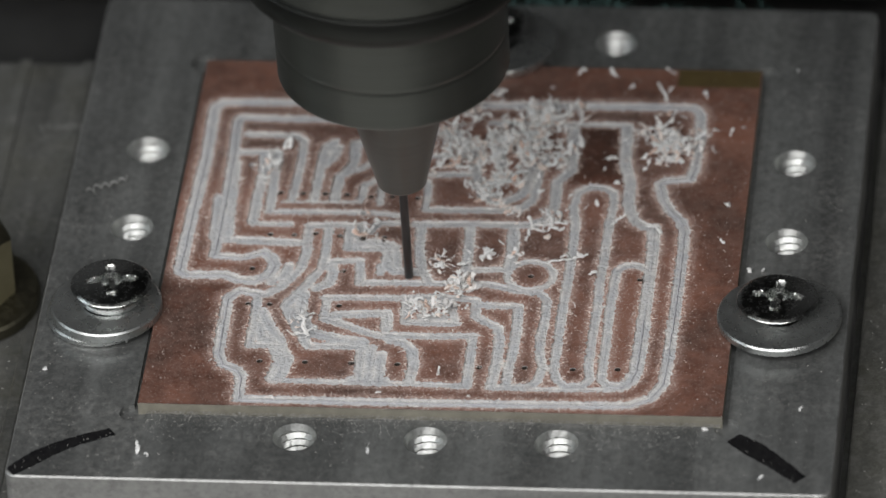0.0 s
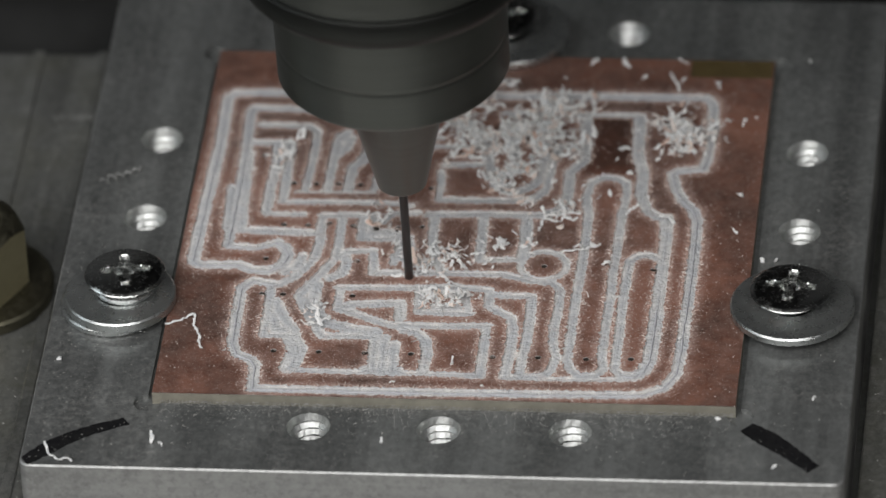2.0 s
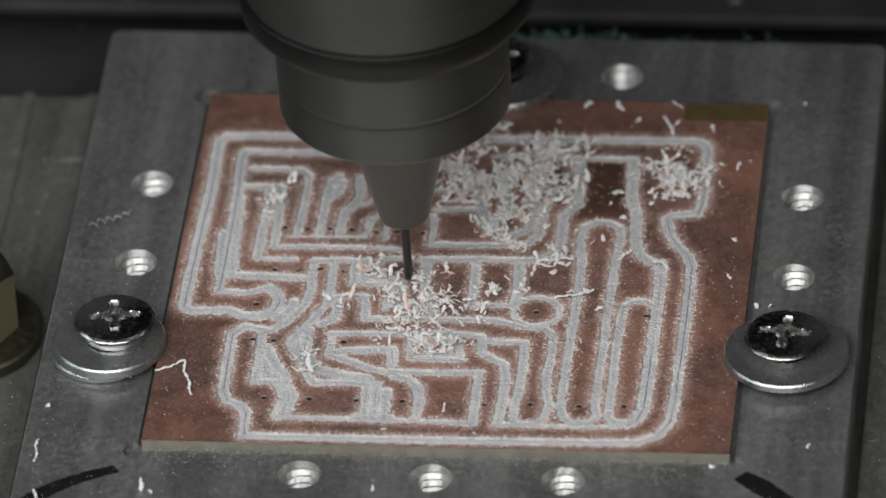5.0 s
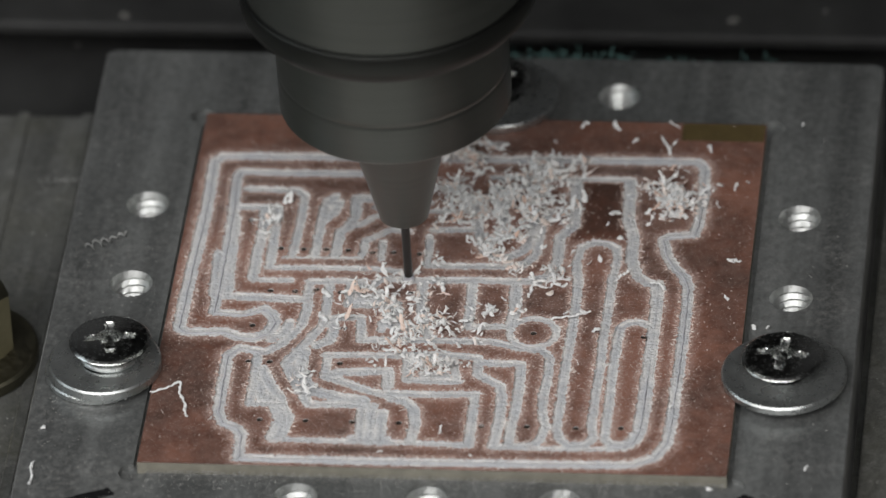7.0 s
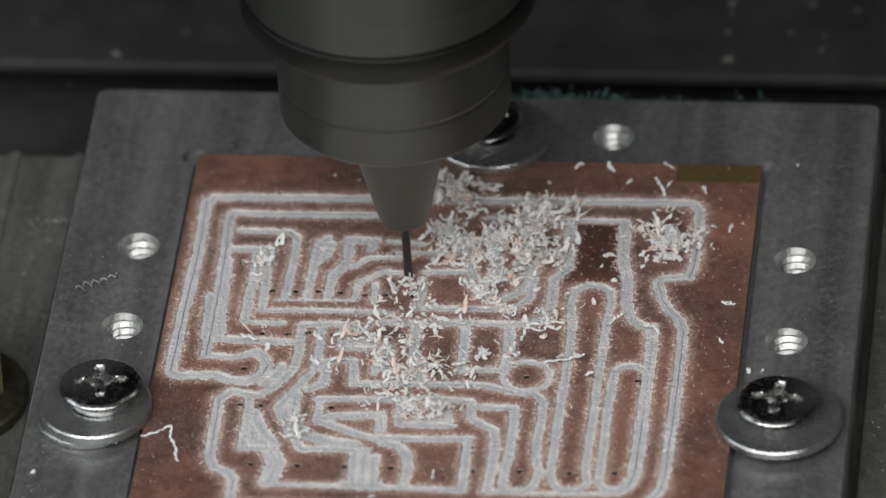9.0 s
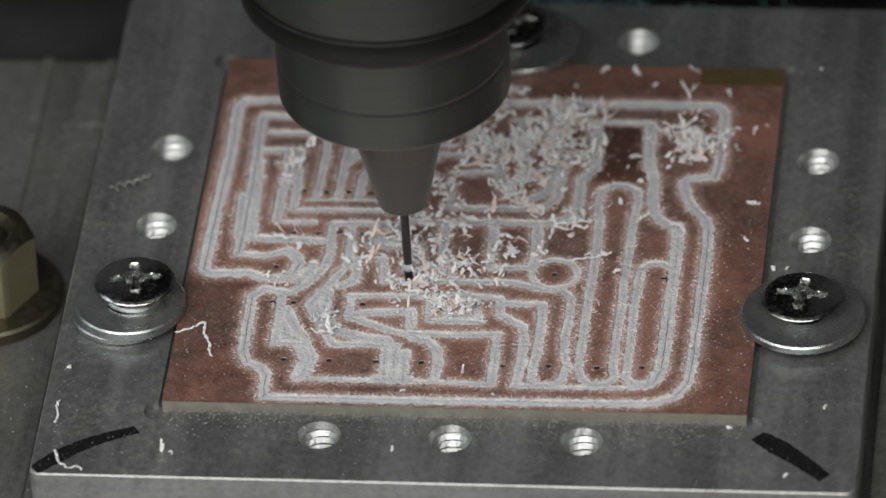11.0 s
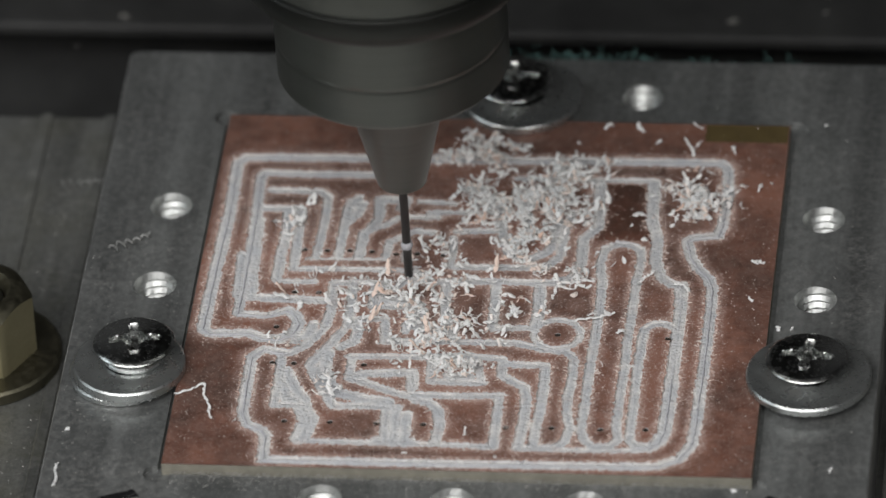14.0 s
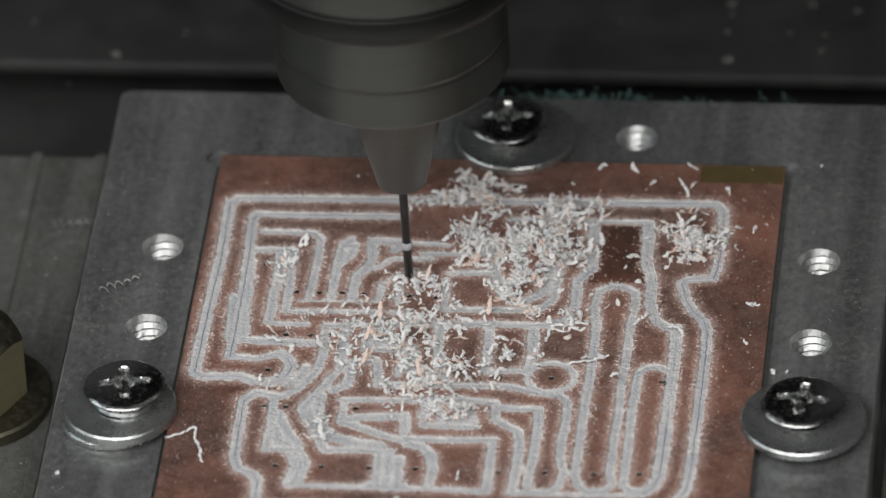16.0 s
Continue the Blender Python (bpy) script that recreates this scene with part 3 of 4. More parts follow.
cut(1.25, 0, (-1.5, -10.6), (2.1, -10.8), (8.3, -10.5), (8.3, -14.1), (8.4, -19.5))
cut(1.5, 0, (-3, -13.1), (-2.7, -19.4))
cut(1.5, 0, (-1.8, -14.3), (-1.5, -19.4))
cut(1.4, 0, (-1, -11.6), (0.7, -12.1), (1.7, -13.4), (2.1, -15.9), (1.9, -19.1))
cut(1.0, 0, (-13.6, -19.4), (-3.1, -19.5), (4.3, -19.5), (8.5, -19.7))
cut(1.5, 0, (-4.5, -19), (-0.9, -19))
cut(2.3, 0, (-13.4, -13.5), (-12.5, -15.8), (-13.1, -18.9))
cut(1.2, 0, (-16.8, -4.4), (-16.6, -9.4), (-16.7, -13.1), (-13, -13))
cut(1.4, 0, (-16, -6.7), (-14.8, -9.6), (-13.3, -12.1))
cut(1.5, 0, (-16.1, -9.3), (-15.5, -11.7), (-14.3, -12.1))
cut(1.2, 0, (-4.1, -13.2), (-3.8, -18.9))
# small square before the drill
cut(1.4, 0, (0.3, -4.6), (5.4, -4.9))
cut(1.3, 0, (0.2, -4.6), (0.4, -8.2), (6.1, -8.3))
cut(1.0, 0, (1.9, -7.1), (4.9, -7.2))
cut(1.1, 0, (5.4, -5.4), (5.9, -7.6))
# the ring round a single pad
cut(0.95, 0, *((13.75 + 2.65 * math.cos(a * math.pi / 8), 0.9 + 2.65 * math.sin(a * math.pi / 8)) for a in range(17)))
PADS = [(-16.4, 15.6), (-13.8, 15.5), (-11.2, 15.6), (-8.7, 15.5), (-20.4, 20.8), (-18, 1.1), (-16.7, 7.6), (-13.9, 7.6), (-11.5, 8), (-8.7, 7.6), (-3.6, 7.5), (-0.8, 7.7), (-6, 7.6), (-17.7, -5.5), (-15.3, -5.5), (-7.4, -5.5), (-15.2, -16), (-10.1, -16), (-4.9, -16), (0.3, -16), (9.5, -16.2), (14.6, -16.1), (20, -16.2), (25, -16), (13.8, 0.8), (26.2, 0.6), (-7.6, 1), (-5.9, 15.2), (-3.5, 15.3), (-0.5, 15.1)]

BX0, BX1, BY0, BY1 = -27.95, 37.25, -24.1, 41.3
CELL = 0.15


def toolpath_field():
    """Distance in millimetres from the nearest cut edge; positive where copper stands."""
    nx, ny = int(round((BX1 - BX0) / CELL)) + 1, int(round((BY1 - BY0) / CELL)) + 1
    xs, ys = np.linspace(BX0, BX1, nx), np.linspace(BY0, BY1, ny)
    gx, gy = np.meshgrid(xs, ys, indexing="ij")
    d = np.full((nx, ny), 9.0)
    mid = np.full((nx, ny), 9.0)
    for width, _, pts in GROOVES:
        for (ax, ay), (bx, by) in zip(pts, pts[1:]):
            m = width / 2 + 2.2
            i0, i1 = np.searchsorted(xs, (min(ax, bx) - m, max(ax, bx) + m))
            j0, j1 = np.searchsorted(ys, (min(ay, by) - m, max(ay, by) + m))
            px, py = gx[i0:i1, j0:j1], gy[i0:i1, j0:j1]
            L = (bx - ax) ** 2 + (by - ay) ** 2 + 1e-9
            f = np.clip(((px - ax) * (bx - ax) + (py - ay) * (by - ay)) / L, 0, 1)
            q = np.hypot(px - ax - f * (bx - ax), py - ay - f * (by - ay)) - width / 2
            d[i0:i1, j0:j1] = np.minimum(d[i0:i1, j0:j1], q)
            if width > 1.12:
                mid[i0:i1, j0:j1] = np.minimum(mid[i0:i1, j0:j1], q + width / 2)
    rng = np.random.default_rng(4)
    rag = rng.normal(0, 1, d.shape)
    rag = (rag + np.roll(rag, 1, 0) + np.roll(rag, 1, 1) + np.roll(rag, (1, 1), (0, 1))) / 2
    shape = d + 0.08 * rag
    for x, y in PADS:
        shape = np.minimum(shape, np.hypot(gx - x, gy - y) - 0.36)
    return xs, ys, shape, d, mid


FIELD = toolpath_field()


def laminate(board_thing):
    """The board's core: its milled face is uneven and fuzzy along the cut edges, and the pads are drilled through."""
    low = POCKET + 0.01
    xs, ys, _, dist, mid = FIELD
    nx, ny = len(xs), len(ys)
    gx, gy = np.meshgrid(xs, ys, indexing="ij")
    rng = np.random.default_rng(3)
    seam = np.clip(1.1 - mid / 0.27, 0, 1)
    rough = rng.normal(0, 1, gx.shape)
    rough = (rough + np.roll(rough, 1, 0) + np.roll(rough, 1, 1) + np.roll(rough, (1, 1), (0, 1))) / 2
    z = -0.22 + 0.03 * np.clip(1 - mid / 0.15, 0, 1) - 0.06 * np.clip(1 - np.abs(dist + 0.12) / 0.2, 0, 1) + 0.026 * rough
    for x, y in PADS:
        z[np.hypot(gx - x, gy - y) < 0.42] = low + 0.05
    z[0, :] = z[-1, :] = z[:, 0] = z[:, -1] = -0.06
    n = nx * ny
    verts = np.stack([gx, gy, z], -1).reshape(-1, 3) * MM
    idx = np.arange(n).reshape(nx, ny)
    quads = np.stack([idx[:-1, :-1], idx[1:, :-1], idx[1:, 1:], idx[:-1, 1:]], -1).reshape(-1, 4).tolist()
    me = bpy.data.meshes.new("laminate")
    me.from_pydata(verts.tolist(), [], quads)
    me.materials.append(LAMINATE)
    fuzz = np.clip(1 + dist / 0.36, 0, 1).reshape(-1)
    me.attributes.new("fuzz", "FLOAT", "POINT").data.foreach_set("value", fuzz.astype(np.float32))
    me.attributes.new("seam", "FLOAT", "POINT").data.foreach_set("value", seam.reshape(-1).astype(np.float32))
    face = new("laminate", me)
    face.parent = board_thing
    face["label"] = "pale glass-fibre laminate with frayed cut edges"
    x0, x1, y0, y1 = BX0, BX1, BY0, BY1
    bm = bmesh.new()
    top = [bm.verts.new((x, y, -0.05)) for x, y in ((x0, y0), (x1, y0), (x1, y1), (x0, y1))]
    bot = [bm.verts.new((v.co.x, v.co.y, low)) for v in top]
    walls_between(bm, bot, top)
    bm.faces.new(bot[::-1])
    part("board_edge", bm, EDGE, board_thing, "sawn tan edge of the board")


def board():
    b = rides(thing("circuit_board", (0, 0, 0), label="copper-clad circuit board with pale milled grooves", category="circuit board"))
    laminate(b)
    part("film_patch", box(27.6, 37.1, 37.9, 41.2, -0.01, 0.012), FILM, b, "olive-tinted film over the copper corner")
    return b


BOARD = board()


# ---- the board's copper: what the cutter left standing between its paths ----
def copper_islands(board_thing):
    xs, ys, f, dist, _ = FIELD
    nx, ny = f.shape
    inside = f > 0
    count = inside[:-1, :-1].astype(int) + inside[1:, :-1] + inside[1:, 1:] + inside[:-1, 1:]
    label = np.zeros(count.shape, int)
    islands = 0
    full = count > 0
    for i0, j0 in np.argwhere(count == 4):
        if label[i0, j0]:
            continue
        islands += 1
        stack = [(i0, j0)]
        label[i0, j0] = islands
        while stack:
            i, j = stack.pop()
            for a, b, ok in ((i + 1, j, i + 1 < nx - 1 and (inside[i + 1, j] or inside[i + 1, j + 1])), (i - 1, j, i > 0 and (inside[i, j] or inside[i, j + 1])),
                             (i, j + 1, j + 1 < ny - 1 and (inside[i, j + 1] or inside[i + 1, j + 1])), (i, j - 1, j > 0 and (inside[i, j] or inside[i + 1, j]))):
                if ok and full[a, b] and not label[a, b]:
                    label[a, b] = islands
                    stack.append((a, b))
    sizes = np.bincount(label.ravel())
    bare = (xs[:, None] > 16.5) & (xs[:, None] < 23.1) & (ys[None, :] > 18.6) & (ys[None, :] < 29.3)
    near = np.clip(1.2 - dist / 1.3, 0.0, 1)
    for k in np.argsort(-sizes):
        if k == 0 or sizes[k] < 14:
            continue
        border = sizes[k] == sizes[1:].max()
        dust = np.maximum(np.clip(1.05 - dist / 1.8, 0, 1), 0.34) if border else np.maximum(near, 0.5)
        dust = np.where(bare, dust * 0.25, dust)
        verts, dusts, faces, skirts, index = [], [], [], [], {}

        def corner(key, x, y, z, s):
            if key not in index:
                index[key] = len(verts)
                verts.append((x * MM, y * MM, z * MM))
                dusts.append(s)
            return index[key]

        for i, j in np.argwhere(label == k):
            ring = ((i, j), (i + 1, j), (i + 1, j + 1), (i, j + 1))
            poly, cuts = [], []
            for n in range(4):
                a, b = ring[n], ring[(n + 1) % 4]
                fa, fb = f[a], f[b]
                if fa > 0:
                    poly.append(corner(a, xs[a[0]], ys[a[1]], 0, dust[a]))
                if (fa > 0) != (fb > 0):
                    s = fa / (fa - fb)
                    key = (min(a, b), max(a, b))
                    v = corner(key, xs[a[0]] + s * (xs[b[0]] - xs[a[0]]), ys[a[1]] + s * (ys[b[1]] - ys[a[1]]), 0, 1.0)
                    poly.append(v)
                    cuts.append((v, key, fa > 0))
            if len(poly) > 2:
                faces.append(poly)
            if len(cuts) == 2:
                (v0, k0, out0), (v1, k1, _) = cuts
                lo = []
                for v, key in ((v0, k0), (v1, k1)):
                    x, y, _ = verts[v]
                    lo.append(corner((key, "low"), x / MM, y / MM, -0.21, 1.0))
                skirts.append((v0, lo[0], lo[1], v1) if out0 else (v1, lo[1], lo[0], v0))
        me = bpy.data.meshes.new("copper_trace")
        me.from_pydata(verts, [], faces + skirts)
        me.materials.append(COPPER)
        me.materials.append(LAMINATE)
        me.polygons.foreach_set("material_index", [0] * len(faces) + [1] * len(skirts))
        me.attributes.new("dust", "FLOAT", "POINT").data.foreach_set("value", dusts)
        me.update()
        ob = new("copper_border" if border else "copper_trace", me)
        ob.parent = board_thing
        if border:
            ob["label"] = "broad tarnished copper margin"


copper_islands(BOARD)


def cut_ridges(board_thing):
    """Thin burrs left standing between two passes of the cutter."""
    bm = bmesh.new()
    rng = random.Random(8)
    for width, ridge, pts in GROOVES:
        if not ridge:
            continue
        for (ax, ay), (bx, by) in zip(pts, pts[1:]):
            L = math.hypot(bx - ax, by - ay)
            n = max(1, int(L / 0.6))
            nx, ny = -(by - ay) / L, (bx - ax) / L
            prev = None
            for i in range(n + 1):
                fr = i / n
                x, y = ax + (bx - ax) * fr, ay + (by - ay) * fr
                off, w, h = rng.uniform(-0.05, 0.05), rng.uniform(0.04, 0.09), rng.uniform(-0.13, -0.06)
                row = [bm.verts.new((x + nx * (off + s * w), y + ny * (off + s * w), z)) for s, z in ((-1.5, -0.21), (-0.5, h), (0.5, h), (1.5, -0.21))]
                if prev:
                    for a in range(3):
                        bm.faces.new((prev[a], row[a], row[a + 1], prev[a + 1]))
                prev = row
    bmesh.ops.recalc_face_normals(bm, faces=bm.faces)
    tagged(part("cut_ridge", bm, BURR, board_thing, "grey burr between cutter passes"), kind="stuff")


cut_ridges(BOARD)


def drilled_bores(board_thing):
    """Bores of the pads drilled before; their inner shade is a near-black colour."""
    first = None
    for x, y in PADS:
        if first is None:
            first = part("drilled_hole", lathe([(0.37, -0.03), (0.35, -0.1), (0.34, -1.5), (0, -1.5)], 14), BORE_SHADE, board_thing, at=(x, y, 0))
        else:
            o = new("drilled_hole", first.data)
            o.location, o.parent = Vector((x, y, 0)) * MM, board_thing


drilled_bores(BOARD)


def frayed_edges(board_thing):
    """Short fibres and burrs torn over the copper along every cut."""
    xs, ys, _, dist, _ = FIELD
    gx, gy = np.gradient(dist, CELL)
    spots = np.argwhere((dist > -0.05) & (dist < 0.16))
    rng = random.Random(19)
    verts, faces = [], []
    for i, j in spots:
        for _ in range(1 if rng.random() < 0.34 else 0):
            dx, dy = gx[i, j], gy[i, j]
            L = math.hypot(dx, dy)
            if L < 0.3:
                continue
            a = math.atan2(dy, dx) + rng.gauss(0, 0.6)
            ln, w = rng.choice((0.16, 0.2, 0.25, 0.3, 0.5)), rng.uniform(0.03, 0.085)
            x, y = xs[i] + rng.uniform(-0.08, 0.08), ys[j] + rng.uniform(-0.08, 0.08)
            c, s = math.cos(a), math.sin(a)
            k = len(verts)
            h = rng.uniform(0.03, 0.16)
            for u, v, z in ((0, -w, 0.002), (0, w, 0.002), (ln * 0.5, 0, h), (ln, -w * 0.4, h * 0.6), (ln, w * 0.4, h * 0.6), (ln * 0.5, 0, 0.004)):
                verts.append(((x + u * c - v * s) * MM, (y + u * s + v * c) * MM, z * MM))
            faces += [(k, k + 2, k + 1), (k + 1, k + 2, k + 4), (k + 2, k + 3, k + 4), (k, k + 3, k + 2), (k, k + 5, k + 3), (k + 1, k + 4, k + 5)]
    me = bpy.data.meshes.new("frayed_fibre")
    me.from_pydata(verts, [], faces)
    me.materials.append(FIBRE)
    ob = tagged(new("frayed_fibre", me), "pinkish fibres torn over the cut edges", kind="stuff")
    ob.parent = board_thing


frayed_edges(BOARD)


# ---- shavings and dust ----
def add_curl(bm, rng, at, length, width, curl, lift=0.4):
    """One shaving: a thin ribbon that twists and curls as it runs."""
    p = Vector(at)
    yaw, pitch = rng.uniform(0, 6.28), rng.uniform(-0.2, 0.7)
    turn, bend = rng.uniform(-curl, curl), rng.uniform(-curl, curl) * 0.6
    n = max(4, int(length / 0.22))
    step = length / n
    roll = rng.uniform(0, 6.28)
    spin = rng.uniform(-0.5, 0.5)
    floor_z = at[2]
    prev = None
    for i in range(n + 1):
        d = Vector((math.cos(yaw) * math.cos(pitch), math.sin(yaw) * math.cos(pitch), math.sin(pitch)))
        side = d.cross(Vector((0, 0, 1)))
        side = side.normalized() if side.length > 1e-3 else Vector((1, 0, 0))
        up = side.cross(d)
        across = side * math.cos(roll) + up * math.sin(roll)
        over = d.cross(across)
        w = width * (0.5 if i in (0, n) else rng.uniform(0.55, 1.35))
        th = width * 0.16
        q = Vector((p.x, p.y, max(p.z, floor_z + 0.05)))
        row = [bm.verts.new(q + across * (a * w / 2) + over * (b * th)) for a, b in ((-1, 0), (0, 0.9), (1, 0), (0, -0.6))]
        if prev:
            for a in range(4):
                bm.faces.new((prev[a], prev[(a + 1) % 4], row[(a + 1) % 4], row[a]))
        prev = row
        p += d * step
        if p.z < floor_z + 0.05:
            pitch = abs(pitch) * 0.5
        if p.z > floor_z + lift * 2.2:
            pitch = -abs(pitch) - 0.1
        yaw += turn * step + rng.uniform(-0.6, 0.6)
        pitch += bend * step
        roll += spin


def add_crumb(bm, rng, at, knots, size):
    """A crooked crumb or torn flake: one knobbly body along a kinked line, thick and thin by turns."""
    p, yaw, pitch = Vector(at), rng.uniform(0, 6.28), rng.uniform(-0.2, 1.0)
    roll, prev = rng.uniform(0, 3.14), None
    for i in range(knots + 1):
        d = Vector((math.cos(yaw) * math.cos(pitch), math.sin(yaw) * math.cos(pitch), math.sin(pitch)))
        side = d.cross(Vector((0, 0, 1))).normalized() if abs(d.z) < 0.98 else Vector((1, 0, 0))
        up = side.cross(d)
        w = size * (rng.uniform(0.3, 0.75) if i in (0, knots) else rng.uniform(0.45, 1.2))
        th = w * rng.uniform(0.3, 0.85)
        ring = []
        for k in range(5):
            a = roll + k * 1.2566
            q = p + side * (w * math.cos(a) * rng.uniform(0.7, 1.25)) + up * (th * math.sin(a) * rng.uniform(0.7, 1.25))
            q.z = max(q.z, at[2])
            ring.append(bm.verts.new(q))
        if prev:
            for k in range(5):
                bm.faces.new((prev[k], prev[(k + 1) % 5], ring[(k + 1) % 5], ring[k]))
        else:
            bm.faces.new(ring)
        prev = ring
        p = p + d * size * rng.uniform(0.7, 1.3)
        p.z = max(p.z, at[2] + th * 0.5)
        yaw += rng.uniform(-1.3, 1.3)
        pitch = max(-0.6, min(1.1, pitch + rng.uniform(-0.8, 0.8)))
        roll += rng.uniform(-0.5, 0.5)
    bm.faces.new(prev[::-1])


def add_course(bm, rng, course, width):
    """A long shaving that winds along a course of points."""
    prev = None
    for (ax, ay), (bx, by) in zip(course, course[1:]):
        L = math.hypot(bx - ax, by - ay)
        n = max(2, int(L / 0.25))
        nx, ny = -(by - ay) / L, (bx - ax) / L
        for i in range(n):
            f = i / n
            w, h = width * rng.uniform(0.5, 1.1) / 2, rng.uniform(0.05, 0.35)
            x, y = ax + (bx - ax) * f + rng.uniform(-0.06, 0.06), ay + (by - ay) * f + rng.uniform(-0.06, 0.06)
            row = [bm.verts.new((x + nx * u * w, y + ny * u * w, h + v)) for u, v in ((-1, 0), (0, 0.1), (1, rng.uniform(-0.03, 0.12)), (0, -0.04))]
            if prev:
                for a in range(4):
                    bm.faces.new((prev[a], prev[(a + 1) % 4], row[(a + 1) % 4], row[a]))
            prev = row


def tuft(rng, n, spread, length, width, high=0.5):
    bm = bmesh.new()
    for _ in range(n):
        a, r = rng.uniform(0, 6.28), spread * math.sqrt(rng.random())
        if rng.random() < 0.7:
            add_crumb(bm, rng, (r * math.cos(a), r * math.sin(a), rng.uniform(0, high) * (1 - r / (spread + 0.01))), rng.randint(2, 6), rng.choice((0.13, 0.17, 0.21, 0.27, 0.34)))
            continue
        small = rng.random() < 0.35
        add_curl(bm, rng, (r * math.cos(a), r * math.sin(a), rng.uniform(0, high) * (1 - r / (spread + 0.01))), rng.uniform(0.5, 0.9) if small else rng.uniform(0.8, 1.5) * length,
                 width * (rng.uniform(0.8, 1.5) if small else rng.uniform(0.5, 0.8)), 4.0 if small else 2.4, 0.5)
    return bm


# heaps lying on the board from the start: centre, spread along and across, number, height
HEAP_SPOTS = [
    (10.2, 25.3, 5.4, 6.8, 240, 1.6),
    (27.1, 26.4, 3.4, 4.6, 130, 1.6),
    (2.3, 25.6, 3.0, 4.0, 110, 1.6),
    (8.3, 17.0, 2.4, 2.4, 60, 1.2),
    (13.0, 30.9, 2.8, 3.8, 75, 1.4),
    (2.4, 33.6, 4.2, 4.4, 120, 1.9),
    (8.5, 4.7, 3.2, 1.6, 11, 0.6),
    (3.9, 2.9, 3.0, 1.6, 12, 0.5),
    (3.6, -5.6, 3.0, 1.1, 42, 0.7),
    (14.9, 9.2, 3.4, 2.6, 14, 0.5),
    (1.8, -5.6, 3.0, 2.5, 7, 0.3),
    (-6.0, 7.9, 3.0, 3.0, 9, 0.4),
    (-10.6, -9.2, 1.6, 3.0, 9, 0.4),
    (-18.4, 19.9, 0.9, 2.0, 16, 0.5),
    (15.6, 11.9, 3.5, 1.0, 9, 0.4),
]
LONE_SPOTS = []
LONE_SPOTS += [(13.4, 37.0, 0, 1.2, 0.3), (31.3, 35.4, 0, 1.3, 0.4), (34.4, 28.3, 0, 1.3, 0.4), (33.0, 25.0, 0, 1.2, 0.4), (35.6, 30.0, 0, 1, 0.3), (17.0, 29.9, 0, 0.6, 0.3),
               (17.5, 25.5, 0, 0.7, 0.4), (21.8, 23.5, 0, 0.7, 0.3), (20.3, 21.3, 0, 0.4, 0.2), (21.8, 19.1, 0, 0.7, 0.3), (13.8, 17.2, 0, 0.8, 0.5), (17.2, 16.3, 0, 1, 0.4)]
LONE_SPOTS += [(20.3, 14.2, 0, 0.9, 0.4), (18.7, 13.6, 0, 0.8, 0.4), (35.4, 14.8, 0, 0.7, 0.3), (35.2, 7.8, 0, 0.7, 0.3), (20.4, 1.4, 0, 0.7, 0.4), (19.3, -4.9, 0, 1, 0.2),
               (16.9, 4.5, 0, 2.2, 0.25), (19.5, 4.6, 0, 1, 0.4), (15.8, 9.8, 0, 2.5, 0.25), (4.9, -17.9, 0, 1.2, 0.3), (0.1, -13.9, 0, 0.9, 0.4), (-20.4, -9.5, 0, 0.8, 0.25)]
LONE_SPOTS += [(-20.7, -15.8, 0, 0.8, 0.3), (-1.0, -21.2, 0, 0.5, 0.25), (8.7, -21.3, 0, 0.5, 0.25), (30.3, -11.7, 0, 0.4, 0.2), (15.8, 39.9, 0, 0.6, 0.3), (20.5, 39.5, 0, 0.7, 0.3),
               (26.6, 36.4, 0, 1.2, 0.25), (22.0, 37.3, 0, 0.6, 0.3), (-9.0, 36.8, 0, 0.4, 0.2), (-11.8, 37.8, 0, 0.4, 0.2), (27.3, 40.3, 0, 1.5, 0.2), (-39.4, -16.8, -1, 0.6, 0.3)]
LONE_SPOTS += [(-1.6, -31.0, -1, 0.8, 0.4), (-27.1, -32.0, -1, 0.6, 0.3), (33.6, -22.6, -1, 0.5, 0.25), (35.1, -25.0, -1, 0.6, 0.3), (45.7, -21.6, -1, 0.9, 0.25), (41.9, -33.8, -1, 0.5, 0.25),
               (38.4, 3.6, -1, 0.6, 0.35), (39.8, 4.0, -1, 0.6, 0.35), (32.3, 35.2, -1, 0.3, 0.2), (41.3, 42.7, -1, 0.4, 0.25), (-26.3, -32.0, -1, 0.4, 0.2), (-30.8, -11.8, -1, 0.4, 0.25)]


